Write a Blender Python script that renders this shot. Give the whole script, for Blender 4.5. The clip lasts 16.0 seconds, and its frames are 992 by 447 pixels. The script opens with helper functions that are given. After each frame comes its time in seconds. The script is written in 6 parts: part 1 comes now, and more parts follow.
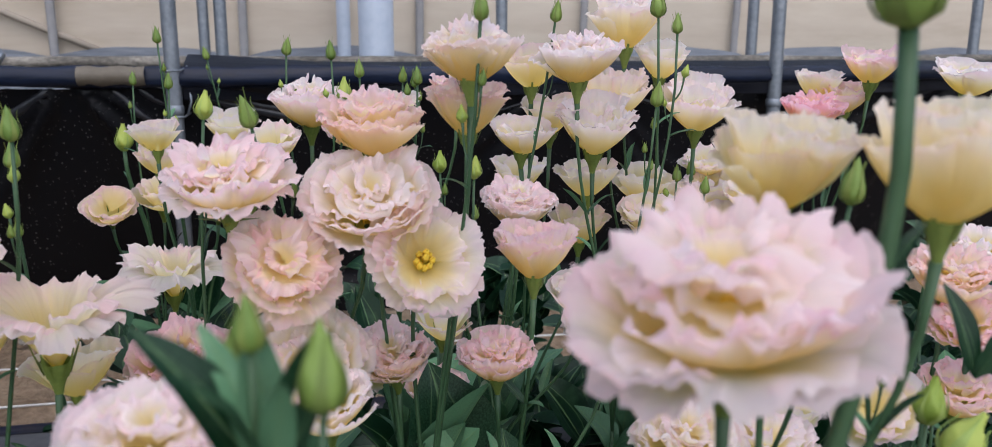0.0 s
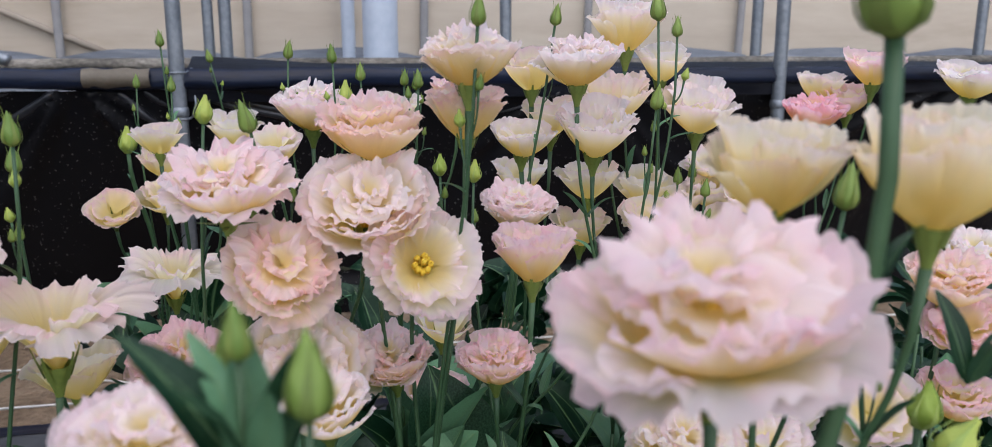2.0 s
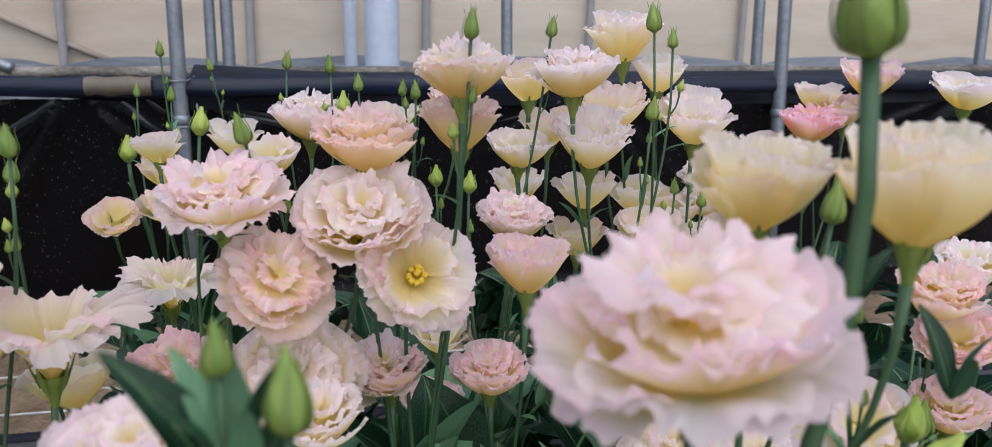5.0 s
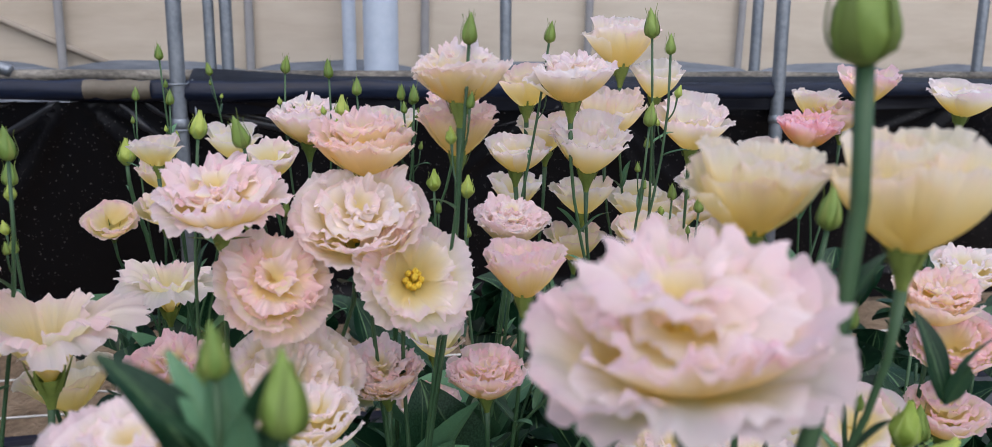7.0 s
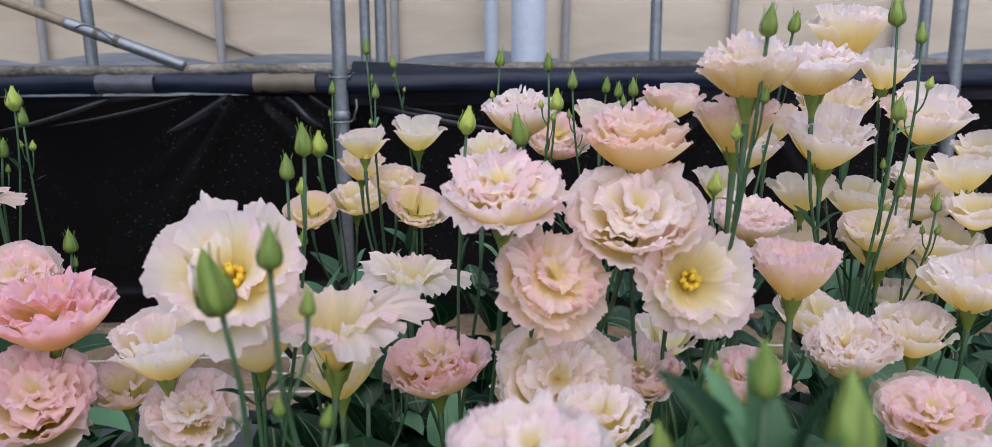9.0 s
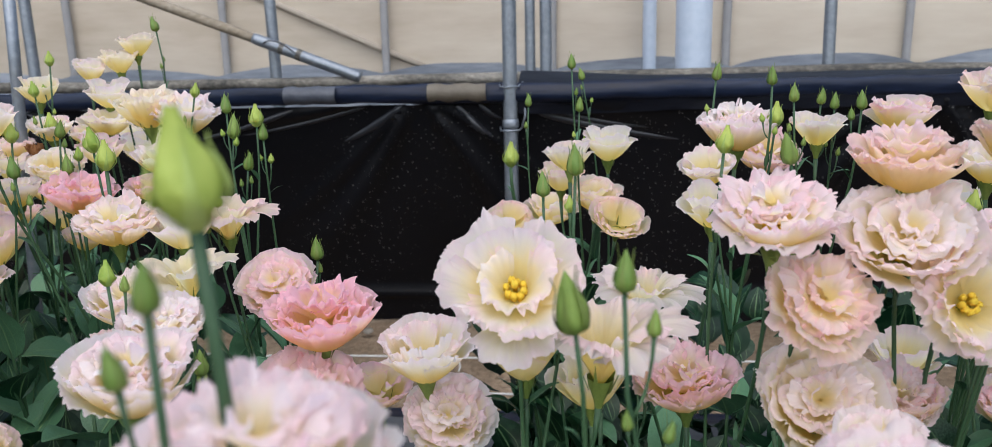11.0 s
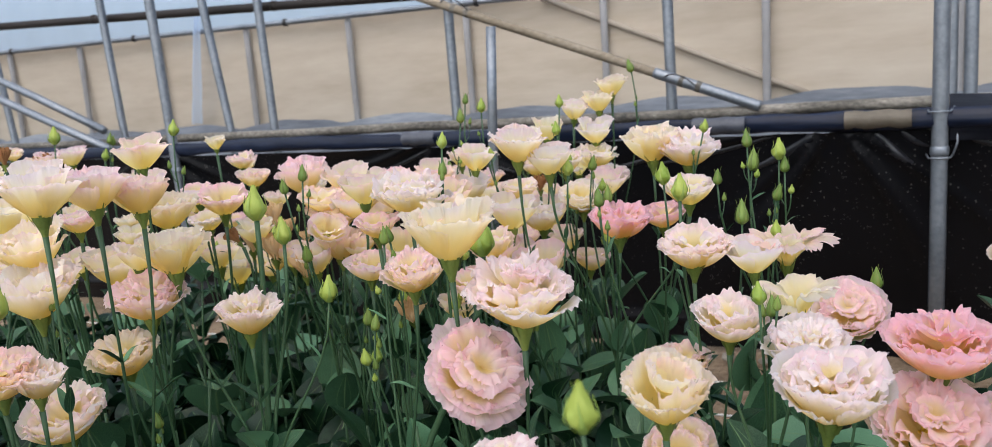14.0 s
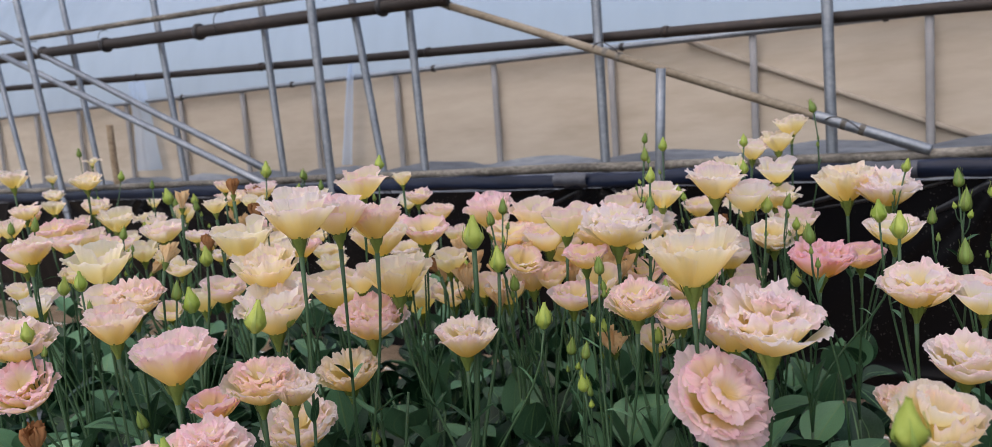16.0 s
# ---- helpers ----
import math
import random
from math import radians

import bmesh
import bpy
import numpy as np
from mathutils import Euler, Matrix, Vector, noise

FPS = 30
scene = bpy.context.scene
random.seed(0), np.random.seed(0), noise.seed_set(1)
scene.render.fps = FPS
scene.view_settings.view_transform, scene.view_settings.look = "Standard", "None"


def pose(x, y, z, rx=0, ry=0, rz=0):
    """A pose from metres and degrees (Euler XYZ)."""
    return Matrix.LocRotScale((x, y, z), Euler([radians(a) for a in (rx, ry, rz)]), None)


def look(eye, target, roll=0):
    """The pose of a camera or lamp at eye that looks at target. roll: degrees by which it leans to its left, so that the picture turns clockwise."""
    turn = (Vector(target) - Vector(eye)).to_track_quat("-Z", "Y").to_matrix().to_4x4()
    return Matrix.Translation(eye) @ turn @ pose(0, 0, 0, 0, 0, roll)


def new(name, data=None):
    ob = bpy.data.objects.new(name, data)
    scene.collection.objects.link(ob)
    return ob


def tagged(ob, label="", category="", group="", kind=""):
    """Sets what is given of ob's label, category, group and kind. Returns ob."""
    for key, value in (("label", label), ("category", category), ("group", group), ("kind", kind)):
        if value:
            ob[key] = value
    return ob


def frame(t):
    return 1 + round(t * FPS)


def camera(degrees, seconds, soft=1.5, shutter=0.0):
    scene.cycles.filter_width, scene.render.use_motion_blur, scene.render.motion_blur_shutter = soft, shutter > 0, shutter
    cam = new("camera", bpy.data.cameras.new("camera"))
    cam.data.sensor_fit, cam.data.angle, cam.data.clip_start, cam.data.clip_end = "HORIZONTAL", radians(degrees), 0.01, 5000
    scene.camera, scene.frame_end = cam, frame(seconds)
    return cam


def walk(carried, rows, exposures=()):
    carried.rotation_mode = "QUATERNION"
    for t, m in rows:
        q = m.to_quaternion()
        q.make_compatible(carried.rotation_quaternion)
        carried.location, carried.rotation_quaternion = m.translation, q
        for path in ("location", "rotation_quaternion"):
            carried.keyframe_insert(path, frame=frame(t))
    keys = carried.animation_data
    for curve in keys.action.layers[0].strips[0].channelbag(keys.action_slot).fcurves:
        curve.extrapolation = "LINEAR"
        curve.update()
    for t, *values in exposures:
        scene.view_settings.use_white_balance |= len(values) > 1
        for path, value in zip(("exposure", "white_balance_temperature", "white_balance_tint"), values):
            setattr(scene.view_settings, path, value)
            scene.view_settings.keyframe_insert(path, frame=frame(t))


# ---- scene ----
cam = camera(61.1, 16.0, 0.75)
METRES, EYE, TURN = 0.5, 0.71, -11.3
ROWS = [
    (0.0, 0.0, 0.0, 0.0, 0.14, -14.27, -0.54),
    (0.5, 0.0037, -0.0011, 0.0023, 0.26, -14.26, -0.53),
    (1.0, 0.0048, -0.0015, 0.0032, 0.36, -14.29, -0.51),
    (1.5, 0.0044, -0.0015, 0.0034, 0.4, -14.27, -0.51),
    (2.0, 0.0082, -0.0023, 0.0042, 0.51, -14.23, -0.44),
    (2.5, 0.0125, -0.0039, 0.0083, 0.59, -14.15, -0.46),
    (3.0, 0.0194, -0.0036, 0.0079, 0.63, -14.08, -0.45),
    (3.5, 0.0185, -0.0043, 0.0091, 0.67, -14.05, -0.41),
    (4.0, 0.0172, -0.0061, 0.011, 0.7, -13.95, -0.44),
    (6.5, 0.0203, -0.0061, 0.009, 0.7, -13.49, -0.72),
    (7.0, 0.0193, -0.0084, 0.0106, 0.67, -13.42, -0.79),
    (7.5, 0.0167, -0.006, 0.0075, 0.62, -13.39, -0.86),
    (8.0, 0.0119, -0.0042, 0.0018, 0.65, -13.43, -0.86),
    (8.5, -0.0852, -0.0051, -0.0013, 4.0, -13.68, -0.3),
    (9.0, -0.1557, -0.0028, 0.0135, 8.17, -14.13, 0.18),
    (11.5, -0.3361, -0.0692, 0.0368, 19.29, -13.39, 2.15),
    (12.0, -0.3961, -0.0562, 0.0353, 21.79, -12.6, 2.65),
    (12.5, -0.4173, -0.1186, 0.0548, 23.79, -11.94, 2.9),
    (13.0, -0.4813, -0.1544, 0.0559, 27.49, -11.51, 3.56),
    (13.5, -0.5311, -0.2228, 0.078, 32.3, -11.16, 4.29),
    (14.0, -0.595, -0.3267, 0.0814, 38.05, -10.7, 4.78),
    (14.5, -0.6669, -0.4304, 0.0729, 43.56, -9.9, 5.38),
    (15.0, -0.6778, -0.4552, 0.0781, 45.82, -8.95, 5.6),
    (15.5, -0.6851, -0.4656, 0.0783, 46.2, -8.02, 5.34),
    (16.0, -0.6841, -0.4689, 0.0789, 46.33, -6.97, 4.74),
]
walk(cam, [(t, pose(0, 0, EYE, 0, 0, TURN) @ pose(METRES * x, METRES * y, METRES * z, 90 + pitch, roll, yaw)) for t, x, y, z, yaw, pitch, roll in ROWS],
     [(0.0, -0.06, 6150, 12), (8.0, -0.07, 6150, 12), (9.0, -0.06, 6150, 12), (11.5, 0.14, 6180, 7), (12.5, 0.07, 6230, 7), (13.8, 0.18, 6380, 8), (14.5, 0.00, 6550, 11),
      (15.0, -0.23, 6620, 14), (15.5, -0.19, 6620, 14), (16.0, -0.13, 6620, 14)])

cam.data.dof.use_dof, cam.data.dof.focus_distance, cam.data.dof.aperture_fstop = True, 0.64, cam.data.lens / 2.3

# ---------------------------------------------------------------- daylight
world = bpy.data.worlds.new("sky")
scene.world = world
world.use_nodes = True
wn = world.node_tree.nodes
sky = wn.new("ShaderNodeTexSky")
sky.sky_type, sky.sun_disc = "NISHITA", False
sky.sun_elevation, sky.sun_rotation = radians(57), radians(180)
sky.air_density, sky.dust_density, sky.ozone_density = 1.0, 3.0, 1.0
world.node_tree.links.new(sky.outputs[0], wn["Background"].inputs[0])
wn["Background"].inputs[1].default_value = 0.15
scene.cycles.max_bounces, scene.cycles.diffuse_bounces = 16, 12  # pale petals pass light on many times
sun_data = bpy.data.lights.new("sun", "SUN")
sun_data.energy, sun_data.angle, sun_data.color = 2.9, radians(130), (1.0, 0.984, 0.965)
sun = new("sun", sun_data)
sun.matrix_world = look((0.3, -2.2, 4.0), (0, 0.4, 0))


# ---------------------------------------------------------------- materials
def material(name, rough=0.6, metal=0.0, spec=0.5):
    mat = bpy.data.materials.new(name)
    mat.use_nodes = True
    bsdf = mat.node_tree.nodes["Principled BSDF"]
    bsdf.inputs["Roughness"].default_value = rough
    bsdf.inputs["Metallic"].default_value = metal
    bsdf.inputs["Specular IOR Level"].default_value = spec
    return mat, mat.node_tree.nodes, mat.node_tree.links, bsdf


def noise_tex(n, l, vec, scale, detail=4.0, rough=0.55):
    tex = n.new("ShaderNodeTexNoise")
    tex.inputs["Scale"].default_value = scale
    tex.inputs["Detail"].default_value = detail
    tex.inputs["Roughness"].default_value = rough
    if vec is not None:
        l.new(vec, tex.inputs["Vector"])
    return tex.outputs["Fac"]


def ramp(n, l, fac, stops):
    r = n.new("ShaderNodeValToRGB")
    while len(r.color_ramp.elements) < len(stops):
        r.color_ramp.elements.new(0.5)
    for e, (p, c) in zip(r.color_ramp.elements, stops):
        e.position, e.color = p, (*c, 1)
    l.new(fac, r.inputs[0])
    return r.outputs[0]


def mix(n, l, fac, a, b, blend="MIX"):
    m = n.new("ShaderNodeMix")
    m.data_type, m.blend_type = "RGBA", blend
    for sock, v in ((m.inputs[0], fac), (m.inputs[6], a), (m.inputs[7], b)):
        if isinstance(v, (int, float)):
            sock.default_value = v
        elif isinstance(v, tuple):
            sock.default_value = (*v, 1)
        else:
            l.new(v, sock)
    return m.outputs[2]


def calc(n, l, op, a, b=0.0, c=0.0):
    m = n.new("ShaderNodeMath")
    m.operation = op
    for sock, v in zip(m.inputs, (a, b, c)):
        if isinstance(v, (int, float)):
            sock.default_value = v
        else:
            l.new(v, sock)
    return m.outputs[0]


def smooth(n, l, x, lo, hi):
    m = n.new("ShaderNodeMapRange")
    m.interpolation_type = "SMOOTHSTEP"
    for sock, v in ((m.inputs[0], x), (m.inputs[1], lo), (m.inputs[2], hi)):
        if isinstance(v, (int, float)):
            sock.default_value = v
        else:
            l.new(v, sock)
    return m.outputs[0]


def bump(n, l, bsdf, height, strength=0.3, distance=0.002):
    b = n.new("ShaderNodeBump")
    b.inputs["Strength"].default_value, b.inputs["Distance"].default_value = strength, distance
    l.new(height, b.inputs["Height"])
    l.new(b.outputs[0], bsdf.inputs["Normal"])


def textured(name, stops, scale=8.0, fine=60.0, rough=0.6, metal=0.0, spec=0.5, relief=0.3, depth=0.002, stretch=(1, 1, 1)):
    """A surface that varies at two scales between the colours in stops."""
    mat, n, l, bsdf = material(name, rough, metal, spec)
    tc = n.new("ShaderNodeTexCoord")
    mp = n.new("ShaderNodeMapping")
    mp.inputs["Scale"].default_value = stretch
    l.new(tc.outputs["Object"], mp.inputs[0])
    big = noise_tex(n, l, mp.outputs[0], scale)
    small = noise_tex(n, l, mp.outputs[0], fine, 5.0)
    fac = calc(n, l, "MULTIPLY_ADD", small, 0.45, calc(n, l, "MULTIPLY", big, 0.55))
    col = ramp(n, l, fac, stops)
    l.new(col, bsdf.inputs["Base Color"])
    l.new(calc(n, l, "MULTIPLY_ADD", small, 0.3, rough - 0.15), bsdf.inputs["Roughness"])
    bump(n, l, bsdf, small, relief, depth)
    return mat


def thin(mat, n, l, bsdf, col, share):
    """Lets a share of the light through a thin sheet."""
    tr = n.new("ShaderNodeBsdfTranslucent")
    if isinstance(col, tuple):
        tr.inputs[0].default_value = (*col, 1)
    else:
        l.new(col, tr.inputs[0])
    ms = n.new("ShaderNodeMixShader")
    ms.inputs[0].default_value = share
    l.new(bsdf.outputs[0], ms.inputs[1])
    l.new(tr.outputs[0], ms.inputs[2])
    l.new(ms.outputs[0], n["Material Output"].inputs[0])


def petal_material():
    mat, n, l, bsdf = material("petal", 0.62, 0.0, 0.22)
    uv = n.new("ShaderNodeUVMap")
    sep = n.new("ShaderNodeSeparateXYZ")
    l.new(uv.outputs[0], sep.inputs[0])
    u, v = sep.outputs[0], sep.outputs[1]
    info = n.new("ShaderNodeObjectInfo")
    tint = n.new("ShaderNodeSeparateColor")
    l.new(info.outputs["Color"], tint.inputs[0])
    pink, yellow, deep = tint.outputs[0], tint.outputs[1], tint.outputs[2]
    tc = n.new("ShaderNodeTexCoord")
    blotch = noise_tex(n, l, tc.outputs["Object"], 5.0, 3.0)
    comb = n.new("ShaderNodeCombineXYZ")
    l.new(calc(n, l, "MULTIPLY", u, 26.0), comb.inputs[0])
    l.new(calc(n, l, "MULTIPLY", v, 2.2), comb.inputs[1])
    l.new(calc(n, l, "MULTIPLY", info.outputs["Random"], 40.0), comb.inputs[2])
    vein = noise_tex(n, l, comb.outputs[0], 1.0, 4.0)
    own = calc(n, l, "MULTIPLY_ADD", info.outputs["Random"], 0.24, -0.12)
    p = calc(n, l, "ADD", pink, calc(n, l, "ADD", own, calc(n, l, "MULTIPLY_ADD", blotch, 0.3, -0.15)))
    main = mix(n, l, calc(n, l, "MULTIPLY", p, 0.60), (0.962, 0.945, 0.945), (0.965, 0.785, 0.755))
    main = mix(n, l, deep, main, (0.92, 0.44, 0.40))
    wob = calc(n, l, "ADD", v, calc(n, l, "MULTIPLY_ADD", blotch, 0.3, calc(n, l, "MULTIPLY_ADD", vein, 0.16, -0.23)))
    edge = calc(n, l, "MULTIPLY", smooth(n, l, wob, 0.62, 1.02), calc(n, l, "MULTIPLY_ADD", p, 1.5, 0.28))
    main = mix(n, l, edge, main, (0.960, 0.695, 0.785))
    base = calc(n, l, "SUBTRACT", 1.0, smooth(n, l, wob, 0.15, calc(n, l, "MULTIPLY_ADD", yellow, 0.46, 0.70)))
    main = mix(n, l, calc(n, l, "MULTIPLY", base, 0.92), main, (0.95, 0.84, 0.36))
    main = mix(n, l, calc(n, l, "SUBTRACT", 1.0, smooth(n, l, v, 0.03, 0.18)), main, (0.93, 0.85, 0.24))
    shade = mix(n, l, calc(n, l, "MULTIPLY", vein, 0.4), main, (0.95, 0.93, 0.92), "MULTIPLY")
    l.new(shade, bsdf.inputs["Base Color"])
    bump(n, l, bsdf, vein, 0.28, 0.02)
    warm = mix(n, l, 0.25, shade, shade, "MULTIPLY")
    thin(mat, n, l, bsdf, warm, 0.70)
    return mat


def plant_green(name, dark, light, rough, share, scale=30.0):
    mat, n, l, bsdf = material(name, rough, 0.0, 0.4)
    tc = n.new("ShaderNodeTexCoord")
    info = n.new("ShaderNodeObjectInfo")
    a = noise_tex(n, l, tc.outputs["Object"], scale, 3.0)
    b = noise_tex(n, l, tc.outputs["Object"], scale * 7, 4.0)
    f = calc(n, l, "ADD", calc(n, l, "MULTIPLY_ADD", a, 0.7, calc(n, l, "MULTIPLY", b, 0.3)),
             calc(n, l, "MULTIPLY_ADD", info.outputs["Random"], 0.5, -0.25))
    col = mix(n, l, f, dark, light)
    l.new(col, bsdf.inputs["Base Color"])
    bump(n, l, bsdf, b, 0.15, 0.001)
    if share:
        thin(mat, n, l, bsdf, col, share)
    return mat


def leaf_material():
    mat, n, l, bsdf = material("leaf", 0.38, 0.0, 0.30)
    uv = n.new("ShaderNodeUVMap")
    sep = n.new("ShaderNodeSeparateXYZ")
    l.new(uv.outputs[0], sep.inputs[0])
    u, v = sep.outputs[0], sep.outputs[1]
    info = n.new("ShaderNodeObjectInfo")
    tc = n.new("ShaderNodeTexCoord")
    bloom_ = noise_tex(n, l, tc.outputs["Object"], 60.0, 5.0)
    away = calc(n, l, "ABSOLUTE", calc(n, l, "SUBTRACT", u, 0.5))
    rib = calc(n, l, "SUBTRACT", 1.0, smooth(n, l, away, 0.0, 0.035))
    side = calc(n, l, "ABSOLUTE", calc(n, l, "SUBTRACT", away, calc(n, l, "MULTIPLY_ADD", v, -0.22, 0.27)))
    rib2 = calc(n, l, "MULTIPLY", calc(n, l, "SUBTRACT", 1.0, smooth(n, l, side, 0.0, 0.02)), 0.5)
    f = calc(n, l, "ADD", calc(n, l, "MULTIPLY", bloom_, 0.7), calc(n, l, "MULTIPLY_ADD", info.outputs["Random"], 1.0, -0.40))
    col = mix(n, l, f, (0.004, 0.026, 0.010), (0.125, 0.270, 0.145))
    col = mix(n, l, calc(n, l, "MAXIMUM", rib, rib2), col, (0.13, 0.23, 0.10))
    l.new(col, bsdf.inputs["Base Color"])
    bump(n, l, bsdf, calc(n, l, "ADD", rib, calc(n, l, "MULTIPLY", bloom_, 0.3)), 0.3, 0.002)
    thin(mat, n, l, bsdf, col, 0.12)
    return mat


def film_material(name, colour, clear):
    mat, n, l, bsdf = material(name, 0.25, 0.0, 0.5)
    tc = n.new("ShaderNodeTexCoord")
    mp = n.new("ShaderNodeMapping")
    mp.inputs["Scale"].default_value = (1.0, 1.0, 0.35)
    l.new(tc.outputs["Object"], mp.inputs[0])
    f = noise_tex(n, l, mp.outputs[0], 3.0, 5.0)
    col = mix(n, l, f, colour, tuple(min(1.0, c * 1.12) for c in colour))
    l.new(col, bsdf.inputs["Base Color"])
    bump(n, l, bsdf, f, 0.4, 0.02)
    tr = n.new("ShaderNodeBsdfTranslucent")
    l.new(col, tr.inputs[0])
    m1 = n.new("ShaderNodeMixShader")
    m1.inputs[0].default_value = 0.6
    l.new(bsdf.outputs[0], m1.inputs[1])
    l.new(tr.outputs[0], m1.inputs[2])
    cl = n.new("ShaderNodeBsdfTransparent")
    m2 = n.new("ShaderNodeMixShader")
    l.new(calc(n, l, "MULTIPLY_ADD", f, -0.2, clear + 0.1), m2.inputs[0])
    l.new(m1.outputs[0], m2.inputs[1])
    l.new(cl.outputs[0], m2.inputs[2])
    l.new(m2.outputs[0], n["Material Output"].inputs[0])
    return mat


def sheet_material():
    """Glossy black polythene with pale dust specks."""
    mat, n, l, bsdf = material("black_ground_sheet", 0.36, 0.0, 0.14)
    tc = n.new("ShaderNodeTexCoord")
    big = noise_tex(n, l, tc.outputs["Object"], 2.5, 4.0)
    vor = n.new("ShaderNodeTexVoronoi")
    vor.inputs["Scale"].default_value = 150.0
    l.new(tc.outputs["Object"], vor.inputs["Vector"])
    pick = n.new("ShaderNodeSeparateColor")
    l.new(vor.outputs["Color"], pick.inputs[0])
    size = calc(n, l, "MULTIPLY", smooth(n, l, pick.outputs[0], 0.45, 1.0), 0.26)
    dot = calc(n, l, "MULTIPLY", calc(n, l, "LESS_THAN", vor.outputs["Distance"], size), smooth(n, l, big, 0.36, 0.62))
    col = mix(n, l, big, (0.003, 0.003, 0.004), (0.008, 0.008, 0.010))
    col = mix(n, l, calc(n, l, "MULTIPLY", dot, 0.75), col, (0.17, 0.165, 0.155))
    l.new(col, bsdf.inputs["Base Color"])
    l.new(calc(n, l, "MULTIPLY_ADD", big, 0.25, 0.26), bsdf.inputs["Roughness"])
    bump(n, l, bsdf, noise_tex(n, l, tc.outputs["Object"], 35.0, 4.0), 0.12, 0.002)
    return mat


PETAL = petal_material()
WILT = plant_green("wilted_petal", (0.20, 0.075, 0.025), (0.50, 0.26, 0.11), 0.8, 0.25, 3.0)
FADED = plant_green("faded_petal", (0.62, 0.42, 0.22), (0.80, 0.62, 0.38), 0.7, 0.35, 3.0)
LEAF = leaf_material()
STEM = plant_green("stem_green", (0.018, 0.054, 0.024), (0.054, 0.112, 0.048), 0.5, 0.0)
SEPAL = plant_green("sepal_green", (0.09, 0.145, 0.03), (0.23, 0.29, 0.065), 0.5, 0.15)
PALE_SEPAL = plant_green("pale_sepal", (0.20, 0.32, 0.06), (0.42, 0.50, 0.14), 0.5, 0.2)
BUD_GREEN = plant_green("bud_green", (0.10, 0.19, 0.035), (0.26, 0.36, 0.08), 0.5, 0.2, 2.0)
BUD_YELLOW = plant_green("bud_yellow", (0.22, 0.35, 0.045), (0.50, 0.56, 0.13), 0.5, 0.25, 2.0)
STAMEN = plant_green("stamen_yellow", (0.70, 0.45, 0.03), (0.85, 0.66, 0.08), 0.7, 0.0, 8.0)
STEEL = textured("galvanised_steel", [(0.3, (0.13, 0.15, 0.18)), (0.55, (0.24, 0.265, 0.30)), (0.75, (0.33, 0.35, 0.38))], 9, 90, 0.42, 0.65)
RUSTY = textured("weathered_pipe", [(0.36, (0.032, 0.030, 0.027)), (0.5, (0.13, 0.118, 0.100)), (0.64, (0.30, 0.275, 0.24))], 9, 130, 0.7, 0.25, stretch=(0.5, 1, 1))
TAN_PIPE = textured("rust_tan_pipe", [(0.3, (0.11, 0.085, 0.055)), (0.5, (0.23, 0.19, 0.14)), (0.72, (0.36, 0.32, 0.26))], 7, 120, 0.7, 0.2, stretch=(0.5, 1, 1))
DARK_PIPE = textured("rust_brown_pipe", [(0.3, (0.014, 0.012, 0.011)), (0.55, (0.034, 0.026, 0.023)), (0.75, (0.085, 0.060, 0.048))], 7, 90, 0.6, 0.3, stretch=(0.4, 1, 1))
BLACK_WIRE = textured("black_plastic", [(0.3, (0.012, 0.012, 0.014)), (0.7, (0.035, 0.035, 0.04))], 20, 150, 0.45)
CREAM = textured("cream_sheet", [(0.28, (0.40, 0.335, 0.26)), (0.5, (0.505, 0.44, 0.36)), (0.75, (0.60, 0.54, 0.455))], 1.6, 14, 0.75, 0, 0.3, 0.15, 0.01, (0.35, 1, 1.6))
WHITE_PVC = textured("white_plastic_pipe", [(0.3, (0.36, 0.43, 0.54)), (0.7, (0.48, 0.54, 0.64))], 5, 60, 0.4)
SOIL = textured("dry_soil", [(0.28, (0.10, 0.068, 0.045)), (0.5, (0.26, 0.19, 0.13)), (0.75, (0.42, 0.33, 0.24))], 6, 70, 0.95, 0, 0.2, 0.9, 0.02)
WOOD = textured("weathered_wood", [(0.3, (0.16, 0.11, 0.07)), (0.5, (0.33, 0.25, 0.17)), (0.75, (0.50, 0.41, 0.30))], 4, 60, 0.85, 0, 0.2, 0.5, 0.003, (1.0, 14, 14))
GREY_TAPE = textured("grey_tape", [(0.3, (0.03, 0.035, 0.05)), (0.7, (0.075, 0.08, 0.10))], 20, 120, 0.45)
TAN_TAPE = textured("tan_tape", [(0.3, (0.08, 0.064, 0.046)), (0.7, (0.135, 0.115, 0.088))], 20, 120, 0.6)
BLACK_SHEET = sheet_material()
BLUE_BLACK = textured("dark_film", [(0.35, (0.004, 0.006, 0.014)), (0.58, (0.011, 0.017, 0.038)), (0.75, (0.035, 0.050, 0.10))], 4, 30, 0.36, 0, 0.20, 0.3, 0.004, (0.5, 1, 3))
FOLD_FILM = textured("taut_black_film", [(0.3, (0.008, 0.009, 0.012)), (0.7, (0.026, 0.027, 0.034))], 12, 60, 0.34, 0, 0.55, 0.2, 0.003)
FLAP_FILM = textured("loose_black_film", [(0.3, (0.003, 0.003, 0.005)), (0.6, (0.008, 0.009, 0.014)), (0.78, (0.020, 0.024, 0.040))], 4, 40, 0.42, 0, 0.14, 0.3, 0.004, (0.5, 1, 3))
# film at the curtain foot, its tones lightened to include the distance haze
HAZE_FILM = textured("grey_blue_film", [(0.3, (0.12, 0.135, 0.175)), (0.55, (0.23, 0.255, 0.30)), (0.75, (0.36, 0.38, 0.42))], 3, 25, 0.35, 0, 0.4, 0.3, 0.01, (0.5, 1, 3))
